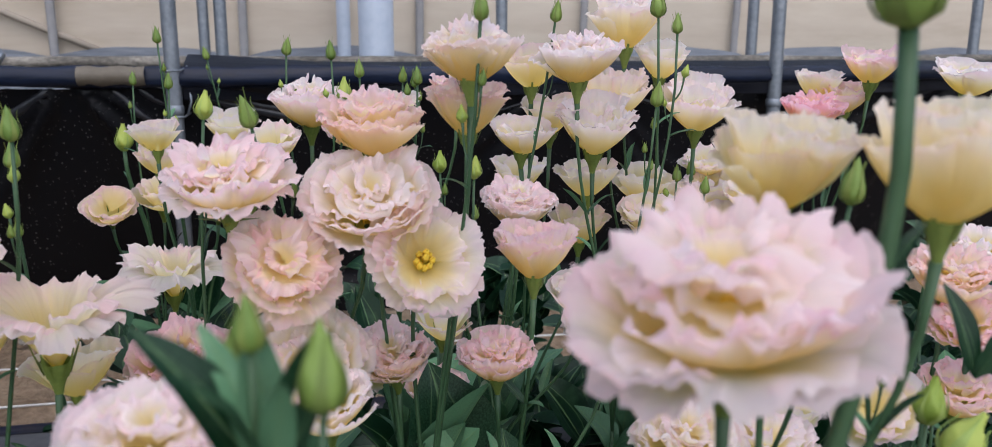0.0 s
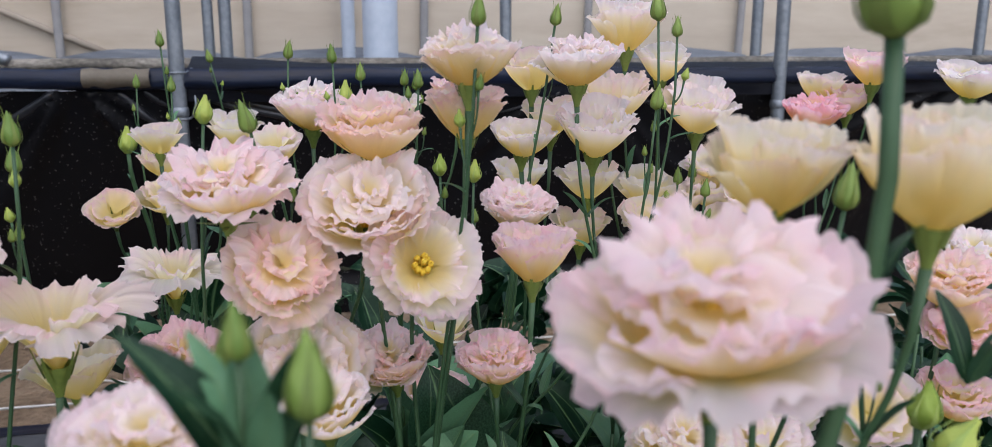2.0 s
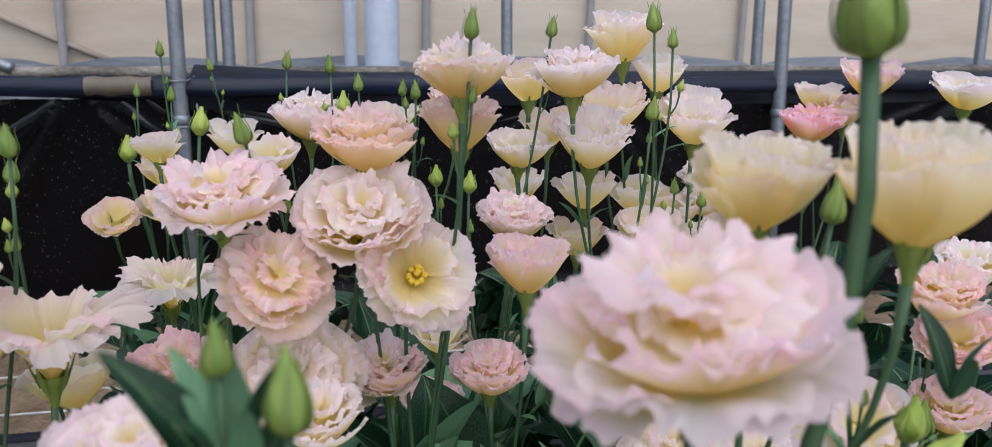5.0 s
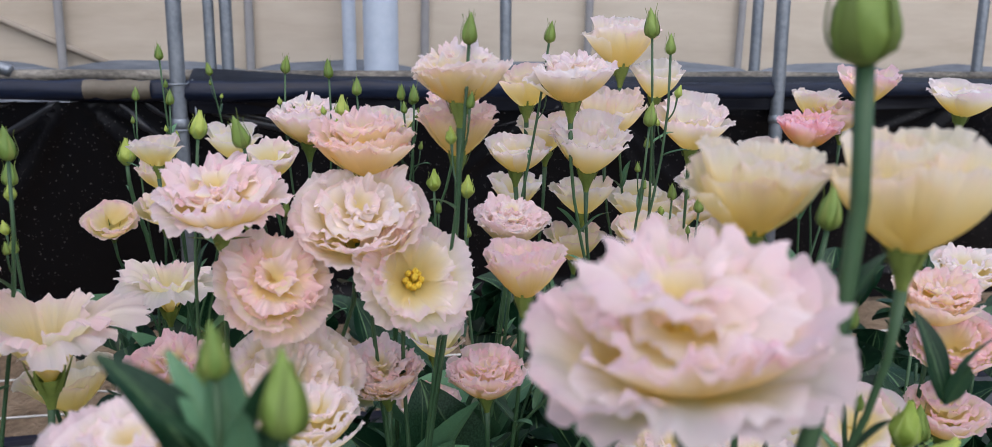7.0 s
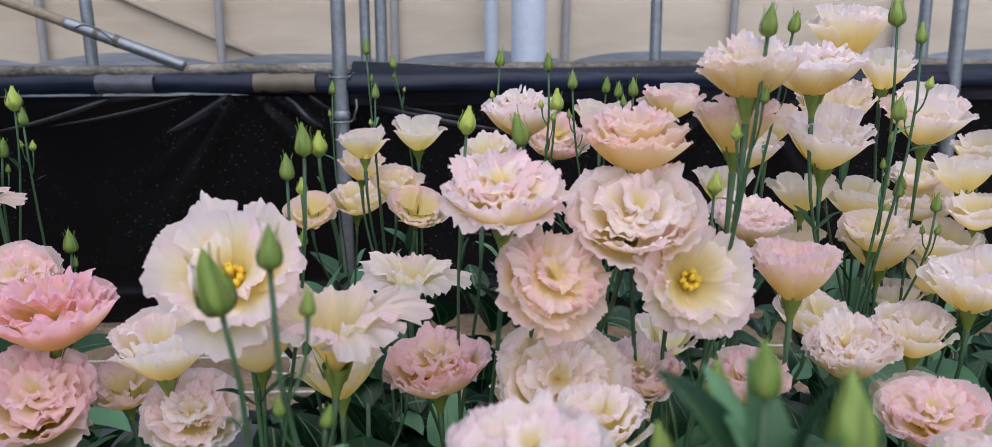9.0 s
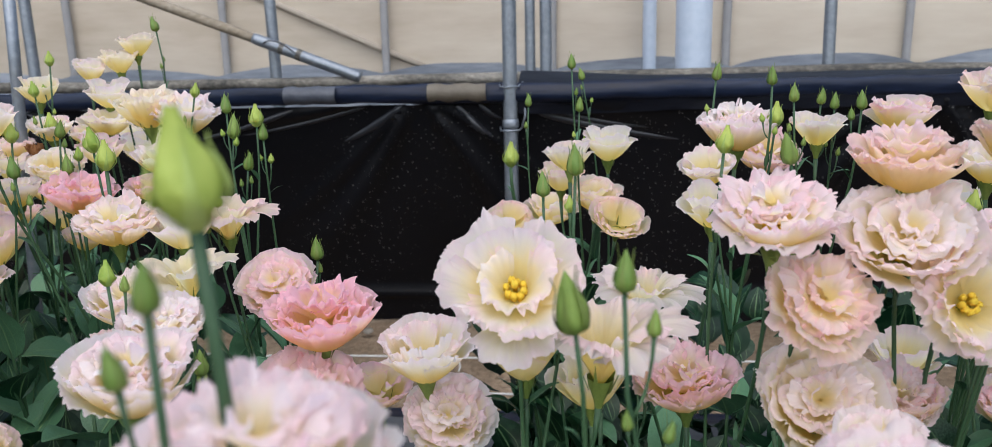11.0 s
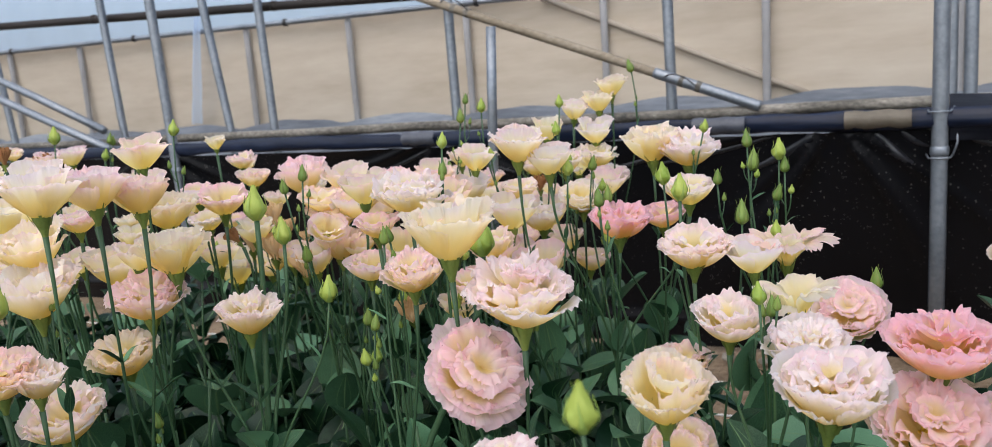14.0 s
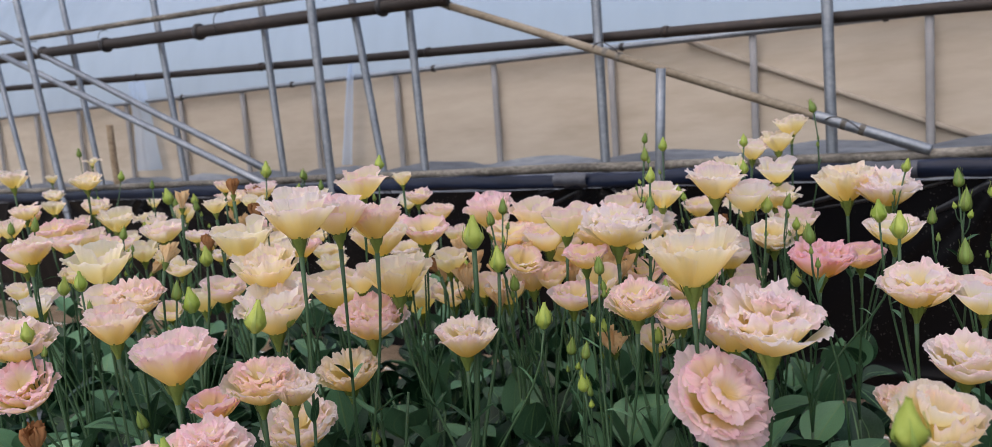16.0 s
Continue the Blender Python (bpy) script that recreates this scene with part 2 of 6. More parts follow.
# low-contrast tones for far pipes: the film haze over them is in the colour
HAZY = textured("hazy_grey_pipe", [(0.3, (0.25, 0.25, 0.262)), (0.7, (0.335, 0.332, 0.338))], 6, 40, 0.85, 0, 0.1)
FAINT = textured("haze_faint_pipe", [(0.3, (0.33, 0.285, 0.24)), (0.7, (0.42, 0.37, 0.31))], 6, 40, 0.85, 0, 0.1)
SILVER = textured("silver_film", [(0.3, (0.04, 0.042, 0.05)), (0.7, (0.11, 0.115, 0.125))], 5, 60, 0.45, 0.1, 0.4, 0.3, 0.004)
STRING = textured("white_string", [(0.3, (0.50, 0.50, 0.50)), (0.7, (0.72, 0.72, 0.70))], 30, 200, 0.8)
STONE = textured("stone", [(0.3, (0.14, 0.12, 0.10)), (0.7, (0.34, 0.31, 0.27))], 40, 200, 0.9)
FILM = film_material("clear_greenhouse_film", (0.60, 0.735, 0.97), 0.30)


# ---------------------------------------------------------------- mesh helpers
def mesh_from(name, verts, faces, mat, uvs=None, flat=False):
    me = bpy.data.meshes.new(name)
    me.from_pydata([tuple(v) for v in verts], [], faces)
    if uvs is not None:
        layer = me.uv_layers.new(name="UVMap")
        idx = np.empty(len(me.loops), dtype=np.int32)
        me.loops.foreach_get("vertex_index", idx)
        layer.data.foreach_set("uv", np.asarray(uvs, dtype=np.float32)[idx].ravel())
    me.materials.append(mat)
    me.polygons.foreach_set("use_smooth", [not flat] * len(me.polygons))
    me.update()
    return me


def part(name, me, parent, m=None, label=""):
    ob = new(name, me)
    ob.parent = parent
    if m is not None:
        ob.matrix_basis = m
    return tagged(ob, label)


def grid_faces(nu, nv):
    return [(j * (nu + 1) + i, j * (nu + 1) + i + 1, (j + 1) * (nu + 1) + i + 1, (j + 1) * (nu + 1) + i) for j in range(nv) for i in range(nu)]


def tube_mesh(name, pts, radii, mat, sides=8):
    """A round bar through pts; the ends are closed."""
    pts = [Vector(p) for p in pts]
    verts, faces = [], []
    ref = Vector((0.0, 0.0, 1.0))
    if abs((pts[-1] - pts[0]).normalized().z) > 0.8:
        ref = Vector((1.0, 0.0, 0.0))
    for k, p in enumerate(pts):
        d = (pts[min(k + 1, len(pts) - 1)] - pts[max(k - 1, 0)]).normalized()
        a = d.cross(ref).normalized()
        b = d.cross(a)
        r = radii[k] if isinstance(radii, (list, tuple)) else radii
        for i in range(sides):
            q = 2 * math.pi * i / sides
            verts.append(p + r * (math.cos(q) * a + math.sin(q) * b))
    for k in range(len(pts) - 1):
        for i in range(sides):
            j = (i + 1) % sides
            faces.append((k * sides + i, k * sides + j, (k + 1) * sides + j, (k + 1) * sides + i))
    faces.append(tuple(range(sides - 1, -1, -1)))
    faces.append(tuple(range((len(pts) - 1) * sides, len(pts) * sides)))
    return mesh_from(name, verts, faces, mat)


def rough_line(a, b, steps, wobble, rng):
    a, b = Vector(a), Vector(b)
    return [a.lerp(b, k / steps) + Vector((0, rng.uniform(-1, 1), rng.uniform(-1, 1))) * (wobble if 0 < k < steps else 0) for k in range(steps + 1)]


# ---------------------------------------------------------------- setting: ground, side wall, far sheet, films
RNG = random.Random(11)
WALL_Y, RAIL_Z, FAR_Y, FRONT_Y = 2.03, 0.588, 2.75, 1.80


def ground():
    nu, nv = 140, 90
    verts = []
    for j in range(nv + 1):
        for i in range(nu + 1):
            x = -9.0 + 13.0 * i / nu
            y = -1.5 + 4.4 * j / nv
            verts.append((x, y, -0.012 + 0.022 * noise.noise((x * 3.1, y * 3.1, 0.3)) + 0.010 * noise.noise((x * 13, y * 13, 2.0))))
    return tagged(new("ground", mesh_from("ground", verts, grid_faces(nu, nv), SOIL)), "dry brown bare soil under the flower bed", "ground", kind="structure")


ground()
outer = mesh_from("outer_ground", [(-60, -60, -0.05), (60, -60, -0.05), (60, 60, -0.05), (-60, 60, -0.05)], [(0, 1, 2, 3)], SOIL)
tagged(new("ground", outer), "plain soil reaching away round the greenhouse", "ground", kind="structure")


TIES = (-4.6, -3.5, -2.5, -1.47, -0.50, 0.55, 1.52, 2.4)
SHEET_TOP = 0.556


def sheet_y(x, z):
    """How far back the hung sheet lies at a place: taut folds fan out from the ties along its upper edge."""
    f = (z + 0.005) / SHEET_TOP
    y = WALL_Y - 0.05 - (WALL_Y - 0.05 - FRONT_Y) * f ** 1.3 + 0.02 * noise.noise((x * 1.3, z * 2, 5))
    for k, tx in enumerate(TIES):
        dx, dz = x - tx, SHEET_TOP - z + 0.03
        r = math.hypot(dx, dz)
        if r < 0.62:
            a = math.atan2(dx, dz) + 0.15 * noise.noise((k * 3.1, r * 2, 1))
            fade = max(0.0, 1 - r / 0.62) ** 1.2 * min(1.0, r / 0.10)
            y -= 0.050 * fade * max(0.0, math.sin(abs(a) * 6.2 - 1.9 + 0.5 * math.sin(k * 2.3))) ** 6 * min(1.0, abs(a) * 1.6)
            y -= 0.024 * fade * max(0.0, math.sin(a * 11 + k)) ** 8 * min(1.0, abs(a))
    y += 0.004 * noise.noise((x * 9, z * 5, 1))
    return y - 0.012 * math.exp(-((z - 0.075) / 0.012) ** 2) - (0.012 if z < 0.07 else 0.0)


def black_skirt():
    nu, nv = 900, 70
    verts = [(-8.0 + 11.0 * i / nu, sheet_y(-8.0 + 11.0 * i / nu, SHEET_TOP * j / nv - 0.005), SHEET_TOP * j / nv - 0.005) for j in range(nv + 1) for i in range(nu + 1)]
    return mesh_from("black_sheet", verts, grid_faces(nu, nv), BLACK_SHEET)


wall = tagged(new("wall_side", black_skirt()), "black plastic ground sheet hung as a wrinkled low side wall", "side wall", kind="structure")


# taut folds that run down from the ties of the sheet, catching the light along their ridges
for x0, z0, x1, z1, thick in ((-0.532, 0.552, -0.735, 0.452, 0.013), (-0.425, 0.552, -0.335, 0.470, 0.012), (-0.375, 0.552, -0.300, 0.512, 0.007), (-0.265, 0.545, 0.06, 0.487, 0.008), (-0.262, 0.532, 0.16, 0.452, 0.010),
                              (-0.61, 0.552, -1.00, 0.478, 0.006), (-0.77, 0.548, -1.12, 0.462, 0.007), (-1.405, 0.55, -1.235, 0.468, 0.006), (-1.495, 0.55, -1.74, 0.478, 0.006), (0.51, 0.55, 0.32, 0.487, 0.005), (0.60, 0.55, 0.85, 0.487, 0.006)):
    pts, radii = [], []
    for k in range(17):
        f = k / 16
        x, z = x0 + (x1 - x0) * f, z0 + (z1 - z0) * f - 0.010 * math.sin(math.pi * f)
        pts.append((x, sheet_y(x, z) + 0.45 * thick, z))
        radii.append(0.0008 + thick * math.sin(math.pi * f ** 0.6) ** 0.9 * (1 - 0.4 * f))
    part("fold", tube_mesh("fold", pts, radii, FOLD_FILM, 12), wall)


def mulch():
    """The silver film laid over the flower bed, and its black edge."""
    nu, nv = 200, 26
    for name, y0, y1, mat, label in (("bed_film", -0.9, 1.392, SILVER, "dull silver mulch film over the flower bed"), ("bed_film_edge", 1.388, 1.455, BLUE_BLACK, "black edge of the mulch film")):
        verts = []
        for j in range(nv + 1):
            for i in range(nu + 1):
                x, y = -8.0 + 11.0 * i / nu, y0 + (y1 - y0) * j / nv
                lift = 0.022 if name == "bed_film" else 0.024 - 0.016 * j / nv
                verts.append((x, y, lift + 0.008 * noise.noise((x * 4, y * 4, 9)) + 0.003 * noise.noise((x * 15, y * 15, 2))))
        tagged(new(name, mesh_from(name, verts, grid_faces(nu, nv), mat)), label, "mulch film", kind="structure")
    for y, z in ((1.665, 0.022), (1.475, 0.030)):
        pts = [(-8 + 11 * k / 60, y + 0.006 * noise.noise((k * 0.7, y, 0)), z + 0.005 * noise.noise((k * 0.9, 0, y))) for k in range(61)]
        tagged(new("string_line", tube_mesh("string_line", pts, 0.0022, STRING, 6)), "taut white string along the bed edge", "string")
    pts = [(-0.46 + 0.05 * math.cos(a) + 0.01 * a, 1.62 + 0.06 * math.sin(a * 0.9), 0.012 + 0.016 * math.sin(a) ** 2) for a in (0.25 * k for k in range(22))]
    tagged(new("string_loop", tube_mesh("string_loop", pts, 0.0020, STRING, 6)), "loose loop of white string on the soil", "string")


def pebble(x, y, r, seed):
    rng = random.Random(seed)
    bm = bmesh.new()
    bmesh.ops.create_icosphere(bm, subdivisions=2, radius=r)
    for v in bm.verts:
        v.co *= 1 + 0.35 * noise.noise(v.co * (1.3 / r) + Vector((seed, 0, 0)))
        v.co.z *= 0.6
    me = bpy.data.meshes.new("pebble")
    bm.to_mesh(me)
    bm.free()
    me.materials.append(STONE)
    ob = new("pebble", me)
    ob.location, ob.rotation_euler = (x, y, r * 0.3), (0, 0, rng.uniform(0, 6))
    tagged(ob, "small grey-brown stone on the bare soil", "stone", "stones by the sheet")


mulch()
for k in range(14):
    pebble(-0.75 + 0.085 * k + RNG.uniform(-0.03, 0.03), 1.90 + RNG.uniform(-0.12, 0.05), RNG.uniform(0.006, 0.016), k)


def top_roll():
    """The loose roll of dark film that hangs over the rail."""
    nu, nv = 330, 12
    verts = []
    for j in range(nv + 1):
        a = 2 * math.pi * j / nv
        for i in range(nu + 1):
            x = -8.0 + 11.0 * i / nu
            sag = 0.006 * noise.noise((x * 1.7, 3.0, 0)) + 0.003 * noise.noise((x * 8, 1.0, 0))
            r = 0.017 + 0.006 * noise.noise((x * 2.3, a, 2)) + 0.004 * noise.noise((x * 12, a * 2, 4))
            verts.append((x, FRONT_Y - 0.010 + 0.75 * r * math.cos(a), 0.574 + sag + r * 1.15 * math.sin(a)))
    return mesh_from("film_roll", verts, grid_faces(nu, nv), BLUE_BLACK)


tagged(new("film_roll", top_roll()), "rolled dark blue-black plastic film along the low rail", "plastic film", kind="structure")



def film_flap():
    """A loose length of black film drawn up over the front of the rail, past the middle post."""
    nu, nv = 260, 12
    verts = []
    for j in range(nv + 1):
        f = j / nv
        for i in range(nu + 1):
            x = -0.285 + 3.3 * i / nu
            top = 0.611 + 0.006 * noise.noise((x * 2.1, 8.0, 0)) - 0.012 * min(1.0, max(0.0, x + 0.28) * 4)
            z = top + (0.530 + 0.012 * noise.noise((x * 3, 2, 2)) - top) * f
            y = FRONT_Y + 0.075 - 0.095 * math.sin(min(1.0, f * 2.2) * math.pi / 2) + 0.010 * f + 0.006 * noise.noise((x * 3.5 + z * 9, z * 30, 4)) + 0.003 * noise.noise((x * 14, z * 25, 6))
            verts.append((x, y, z))
    return mesh_from("film_flap", verts, grid_faces(nu, nv), FLAP_FILM)


tagged(new("film_flap", film_flap()), "creased black plastic film drawn up over the rail", "plastic film", kind="structure")
tagged(new("rail", tube_mesh("rail", rough_line((-8, WALL_Y, RAIL_Z), (3, WALL_Y, RAIL_Z), 40, 0.003, RNG), 0.014, RUSTY, 12)),
       "weathered grey-brown horizontal steel rail", "rail", kind="structure")


def far_sheet():
    nu, nv = 200, 24
    verts = []
    for j in range(nv + 1):
        for i in range(nu + 1):
            x = -12.0 + 18.0 * i / nu
            z = (0.935 + 0.0155 * (1.5 - x)) * j / nv
            verts.append((x, FAR_Y + 0.012 * noise.noise((x * 2.2, z * 2.5, 7)) + 0.004 * math.sin(x * 11.4), z))
    return mesh_from("wall_far", verts, grid_faces(nu, nv), CREAM)


tagged(new("wall_far", far_sheet()), "cream coloured curtain sheet of the next bay, faintly stained", "curtain wall", kind="structure")


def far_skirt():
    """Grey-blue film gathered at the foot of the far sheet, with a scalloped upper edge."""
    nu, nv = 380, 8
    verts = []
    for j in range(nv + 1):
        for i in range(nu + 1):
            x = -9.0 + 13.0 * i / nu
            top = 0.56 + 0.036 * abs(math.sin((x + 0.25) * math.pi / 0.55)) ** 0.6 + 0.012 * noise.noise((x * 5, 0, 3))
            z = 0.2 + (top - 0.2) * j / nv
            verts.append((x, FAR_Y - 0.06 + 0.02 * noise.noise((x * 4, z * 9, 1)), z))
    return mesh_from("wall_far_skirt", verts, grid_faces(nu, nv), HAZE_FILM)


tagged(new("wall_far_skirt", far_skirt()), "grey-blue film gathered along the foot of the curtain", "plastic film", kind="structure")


def film_roof():
    """The curved clear cover of the next bay above the curtain."""
    nu, nv = 90, 22
    verts = []
    for j in range(nv + 1):
        a = math.radians(88) * j / nv
        for i in range(nu + 1):
            x = -14.0 + 20.0 * i / nu
            verts.append((x, FAR_Y + 0.05 + 3.0 * (1 - math.cos(a)) + 0.01 * math.sin(x * 9), 0.96 + 1.9 * math.sin(a) + 0.012 * noise.noise((x * 2, a * 3, 0))))
    return mesh_from("film_cover", verts, grid_faces(nu, nv), FILM)


tagged(new("film_cover", film_roof()), "curved cloudy translucent greenhouse film", "plastic film", kind="structure")


# ---------------------------------------------------------------- steel frame of the greenhouse side
def bar(name, a, b, r, mat, label, category="pipe", group="", sides=12, wobble=0.0015, rings=(), ring_mat=None):
    top = tagged(new(name), label, category, group)
    top.location = a
    pts = [p - Vector(a) for p in rough_line(a, b, 6, wobble, RNG)]
    part("pipe", tube_mesh("pipe", pts, r, mat, sides), top)
    grip = 1.42 if ring_mat is BLACK_WIRE else 1.16
    for f in rings:
        c = Vector(b).lerp(Vector(a), 1 - f) - Vector(a)
        d = (Vector(b) - Vector(a)).normalized()
        part("clamp", tube_mesh("clamp", [c - d * 0.010, c - d * 0.006, c + d * 0.006, c + d * 0.010], [r * 1.02, r * grip, r * grip, r * 1.02], ring_mat or mat, sides), top)
    return top


# hoops of this bay, standing behind the rail
for k, x in enumerate((1.77, 1.10, 0.43, -0.24, -0.92, -1.57, -2.27, -2.99, -3.63, -4.29, -5.0, -5.7, -6.4)):
    lean = RNG.uniform(-0.008, 0.008) - 0.04 * max(0.0, -x - 1.5) ** 1.5
    bar("hoop_post", (x - lean * 0.3, WALL_Y + 0.045, 0.02), (x + lean * 2, WALL_Y + 0.10, 2.3), 0.0145, STEEL, "upright galvanised steel hoop pipe behind the rail", "post", "hoop posts")
bar("hoop_post", (-0.28, WALL_Y + 0.05, 0.02), (-0.27, WALL_Y + 0.09, 2.3), 0.0125, STEEL, "second galvanised pipe doubling a hoop post", "post", "hoop posts")
bar("hoop_post", (-2.37, WALL_Y + 0.02, 0.02), (-2.66, WALL_Y + 0.05, 2.3), 0.0145, STEEL, "second galvanised pipe doubling a hoop post", "post", "hoop posts")
# columns in front of the rail
for x, lean in ((1.017, -0.05), (-0.306, 0.015), (-2.41, -0.06), (-4.02, -0.46)):
    bar("support_post", (x, FRONT_Y - 0.020, -0.02), (x + lean, FRONT_Y, 2.3), 0.0152, STEEL, "galvanised steel support post in front of the black sheet", "post", "support posts",
        rings=(0.228,), ring_mat=STEEL)
for z, drop in ((0.594, 0.006), (0.500, 0.004)):
    tagged(new("wire_tie", tube_mesh("wire_tie", [(-0.326, FRONT_Y + 0.004, z), (-0.322, FRONT_Y - 0.030, z - drop), (-0.303, FRONT_Y - 0.039, z - drop), (-0.284, FRONT_Y - 0.028, z - drop), (-0.277, FRONT_Y + 0.01, z)], 0.0020, STEEL, 6)),
           "wire tied round the support post", "wire", "post wires")
tagged(new("wire_tie", tube_mesh("wire_tie", [(-0.279, FRONT_Y - 0.015, 0.500), (-0.271, FRONT_Y - 0.012, 0.525), (-0.273, FRONT_Y - 0.010, 0.560)], 0.0022, STEEL, 6)), "bent wire end beside the support post", "wire", "post wires")
bar("white_pipe", (0.124, WALL_Y + 0.14, 0.02), (0.122, WALL_Y + 0.14, 2.3), 0.044, WHITE_PVC, "thick bluish white plastic downpipe", "pipe", sides=18)
bar("thin_white_pipe", (0.055, FAR_Y - 0.06, 0.02), (0.052, FAR_Y - 0.06, 2.3), 0.021, WHITE_PVC, "thin white plastic pipe beside the downpipe", "pipe")
# braces
brace = bar("brace", (-0.69, WALL_Y - 0.015, 0.60), (-2.115, WALL_Y + 0.01, 1.145), 0.0122, TAN_PIPE, "weathered diagonal brace pipe with wire clips", "brace", rings=(0.10, 0.13, 0.55, 0.58, 0.97), ring_mat=RUSTY)
part("sleeve", tube_mesh("sleeve", [Vector((f * -0.255, f * 0.004, f * 0.0975)) for f in (-0.02, 0.0, 0.3, 0.6, 0.97, 1.0)], [0.0120, 0.0136, 0.0136, 0.0136, 0.0136, 0.0124], STEEL, 14), brace, label="bare galvanised sleeve over the lower end")
bar("brace", (-2.99, WALL_Y - 0.04, 0.635), (-5.05, WALL_Y - 0.03, 1.445), 0.0145, STEEL, "galvanised diagonal brace pipe", "brace")
bar("brace", (-2.76, WALL_Y - 0.12, 0.53), (-4.76, WALL_Y - 0.12, 1.265), 0.0145, STEEL, "galvanised diagonal brace pipe", "brace")
bar("stake", (-1.045, 1.195, -0.02), (-0.984, 1.200, 0.815), 0.0085, STEEL, "galvanised steel stake standing among the flowers", "stake")
bar("strut", (-4.16, WALL_Y + 0.03, 0.56), (-4.16, WALL_Y + 0.03, 0.88), 0.016, WOOD, "short brown wooden stake at the rail", "strut")
# purlins
bar("purlin", (-2.06, WALL_Y - 0.02, 1.150), (-6.6, WALL_Y - 0.02, 1.345), 0.024, DARK_PIPE, "thick rust-brown purlin pipe with black wire rings", "purlin", rings=(0.06, 0.28, 0.43, 0.55), ring_mat=BLACK_WIRE)
bar("purlin", (-1.9, WALL_Y - 0.03, 1.215), (-6.6, WALL_Y - 0.03, 1.43), 0.012, RUSTY, "thin rusty purlin pipe", "purlin")
bar("purlin", (1.5, WALL_Y + 0.115, 0.825), (-6.5, WALL_Y + 0.115, 1.206), 0.015, DARK_PIPE, "dark horizontal roll pipe above the curtain", "purlin", rings=(0.36, 0.47, 0.58, 0.69, 0.80), ring_mat=DARK_PIPE)
bar("purlin", (1.5, FAR_Y - 0.04, 0.93), (-8.5, FAR_Y - 0.04, 1.085), 0.011, STEEL, "pale pipe with black clips along the curtain top", "purlin",
    rings=(0.24, 0.33, 0.42, 0.51, 0.60), ring_mat=BLACK_WIRE)
# posts and brace of the next bay against the curtain, film haze mixed into their colours
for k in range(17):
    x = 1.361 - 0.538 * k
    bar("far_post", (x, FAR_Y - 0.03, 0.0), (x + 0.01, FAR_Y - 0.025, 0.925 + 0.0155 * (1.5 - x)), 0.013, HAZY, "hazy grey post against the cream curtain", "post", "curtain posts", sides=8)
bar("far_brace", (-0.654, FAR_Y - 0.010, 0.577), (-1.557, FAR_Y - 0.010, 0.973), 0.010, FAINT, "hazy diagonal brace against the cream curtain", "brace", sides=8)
# wire loops that hold the brace and the purlins to the hoops
def wire_loop(pts, label):
    a, b, c = (Vector(p) for p in pts)
    line = [a * (1 - t) ** 2 + b * 2 * t * (1 - t) + c * t * t for t in (k / 10 for k in range(11))]
    tagged(new("wire_loop", tube_mesh("wire_loop", line, 0.0018, BLACK_WIRE, 6)), label, "wire", "wire loops")


wire_loop(((-1.551, WALL_Y - 0.012, 0.935), (-1.506, WALL_Y - 0.040, 0.965), (-1.467, WALL_Y - 0.012, 0.905)), "thin wire loop holding the brace to the hoop")
wire_loop(((-0.916, WALL_Y - 0.025, 0.685), (-0.881, WALL_Y - 0.045, 0.705), (-0.835, WALL_Y - 0.025, 0.656)), "thin wire loop holding the brace to the hoop")
for k in range(3):
    x = (-3.18, -4.0, -4.62)[k]
    z = 1.150 + (-2.06 - x) * 0.043
    wire_loop(((x - 0.01, WALL_Y - 0.046, z - 0.015), (x - 0.005, WALL_Y - 0.075, z + 0.07), (x + 0.03, WALL_Y - 0.03, z + 0.058)), "black wire loop round the purlin pipe")


def film_strip(top, foot, width, seed):
    """A loose strip of clear film hanging in front of the curtain."""
    verts = []
    for j in range(25):
        f = j / 24
        for i in range(7):
            u = i / 6 - 0.5
            verts.append((top[0] + (foot[0] - top[0]) * f + width * (0.8 + 0.5 * f) * u, top[1] + 0.012 * math.sin(u * 9 + seed) + 0.010 * noise.noise((f * 3, u, seed)), top[2] + (foot[2] - top[2]) * f))
    tagged(new("film_strip", mesh_from("film_strip", verts, grid_faces(6, 24), FILM)), "loose hanging strip of clear plastic film", "plastic film", "hanging film strips")


film_strip((-3.168, 2.695, 1.07), (-3.262, 2.69, 0.60), 0.06, 1)
film_strip((-4.90, 2.695, 1.15), (-4.88, 2.69, 0.63), 0.17, 4)
# tape on the film roll
for x, w, mat, lab in ((-0.415, 0.125, TAN_TAPE, "tan tape patch on the film roll"), (-0.735, 0.115, GREY_TAPE, "grey tape patch on the film roll"), (-1.515, 0.10, GREY_TAPE, "grey tape patch on the film roll")):
    verts = []
    for j in range(7):
        a = math.radians(110 + 24 * j)
        for i in range(7):
            verts.append((x - w / 2 + w * i / 6, FRONT_Y - 0.011 + 0.024 * math.cos(a), 0.577 + 0.020 * math.sin(a) + 0.002 * math.sin(i * 2.1)))
    tagged(new("tape_patch", mesh_from("tape_patch", verts, grid_faces(6, 6), mat)), lab, "tape")

# ---------------------------------------------------------------- the flowers
HUES = {"c": (0.08, 0.84, 0.0, "cream"), "y": (0.04, 1.35, 0.0, "yellow"), "w": (0.04, 0.52, 0.0, "white"), "b": (0.07, 0.62, 0.0, "blush pink"),
        "L": (0.08, 0.58, 0.0, "lilac pink"), "p": (0.36, 0.68, 0.06, "pink"), "d": (0.72, 0.60, 0.36, "deep pink"), "k": (0.26, 1.05, 0.04, "peach"), "n": (0, 0, 0, "brown")}
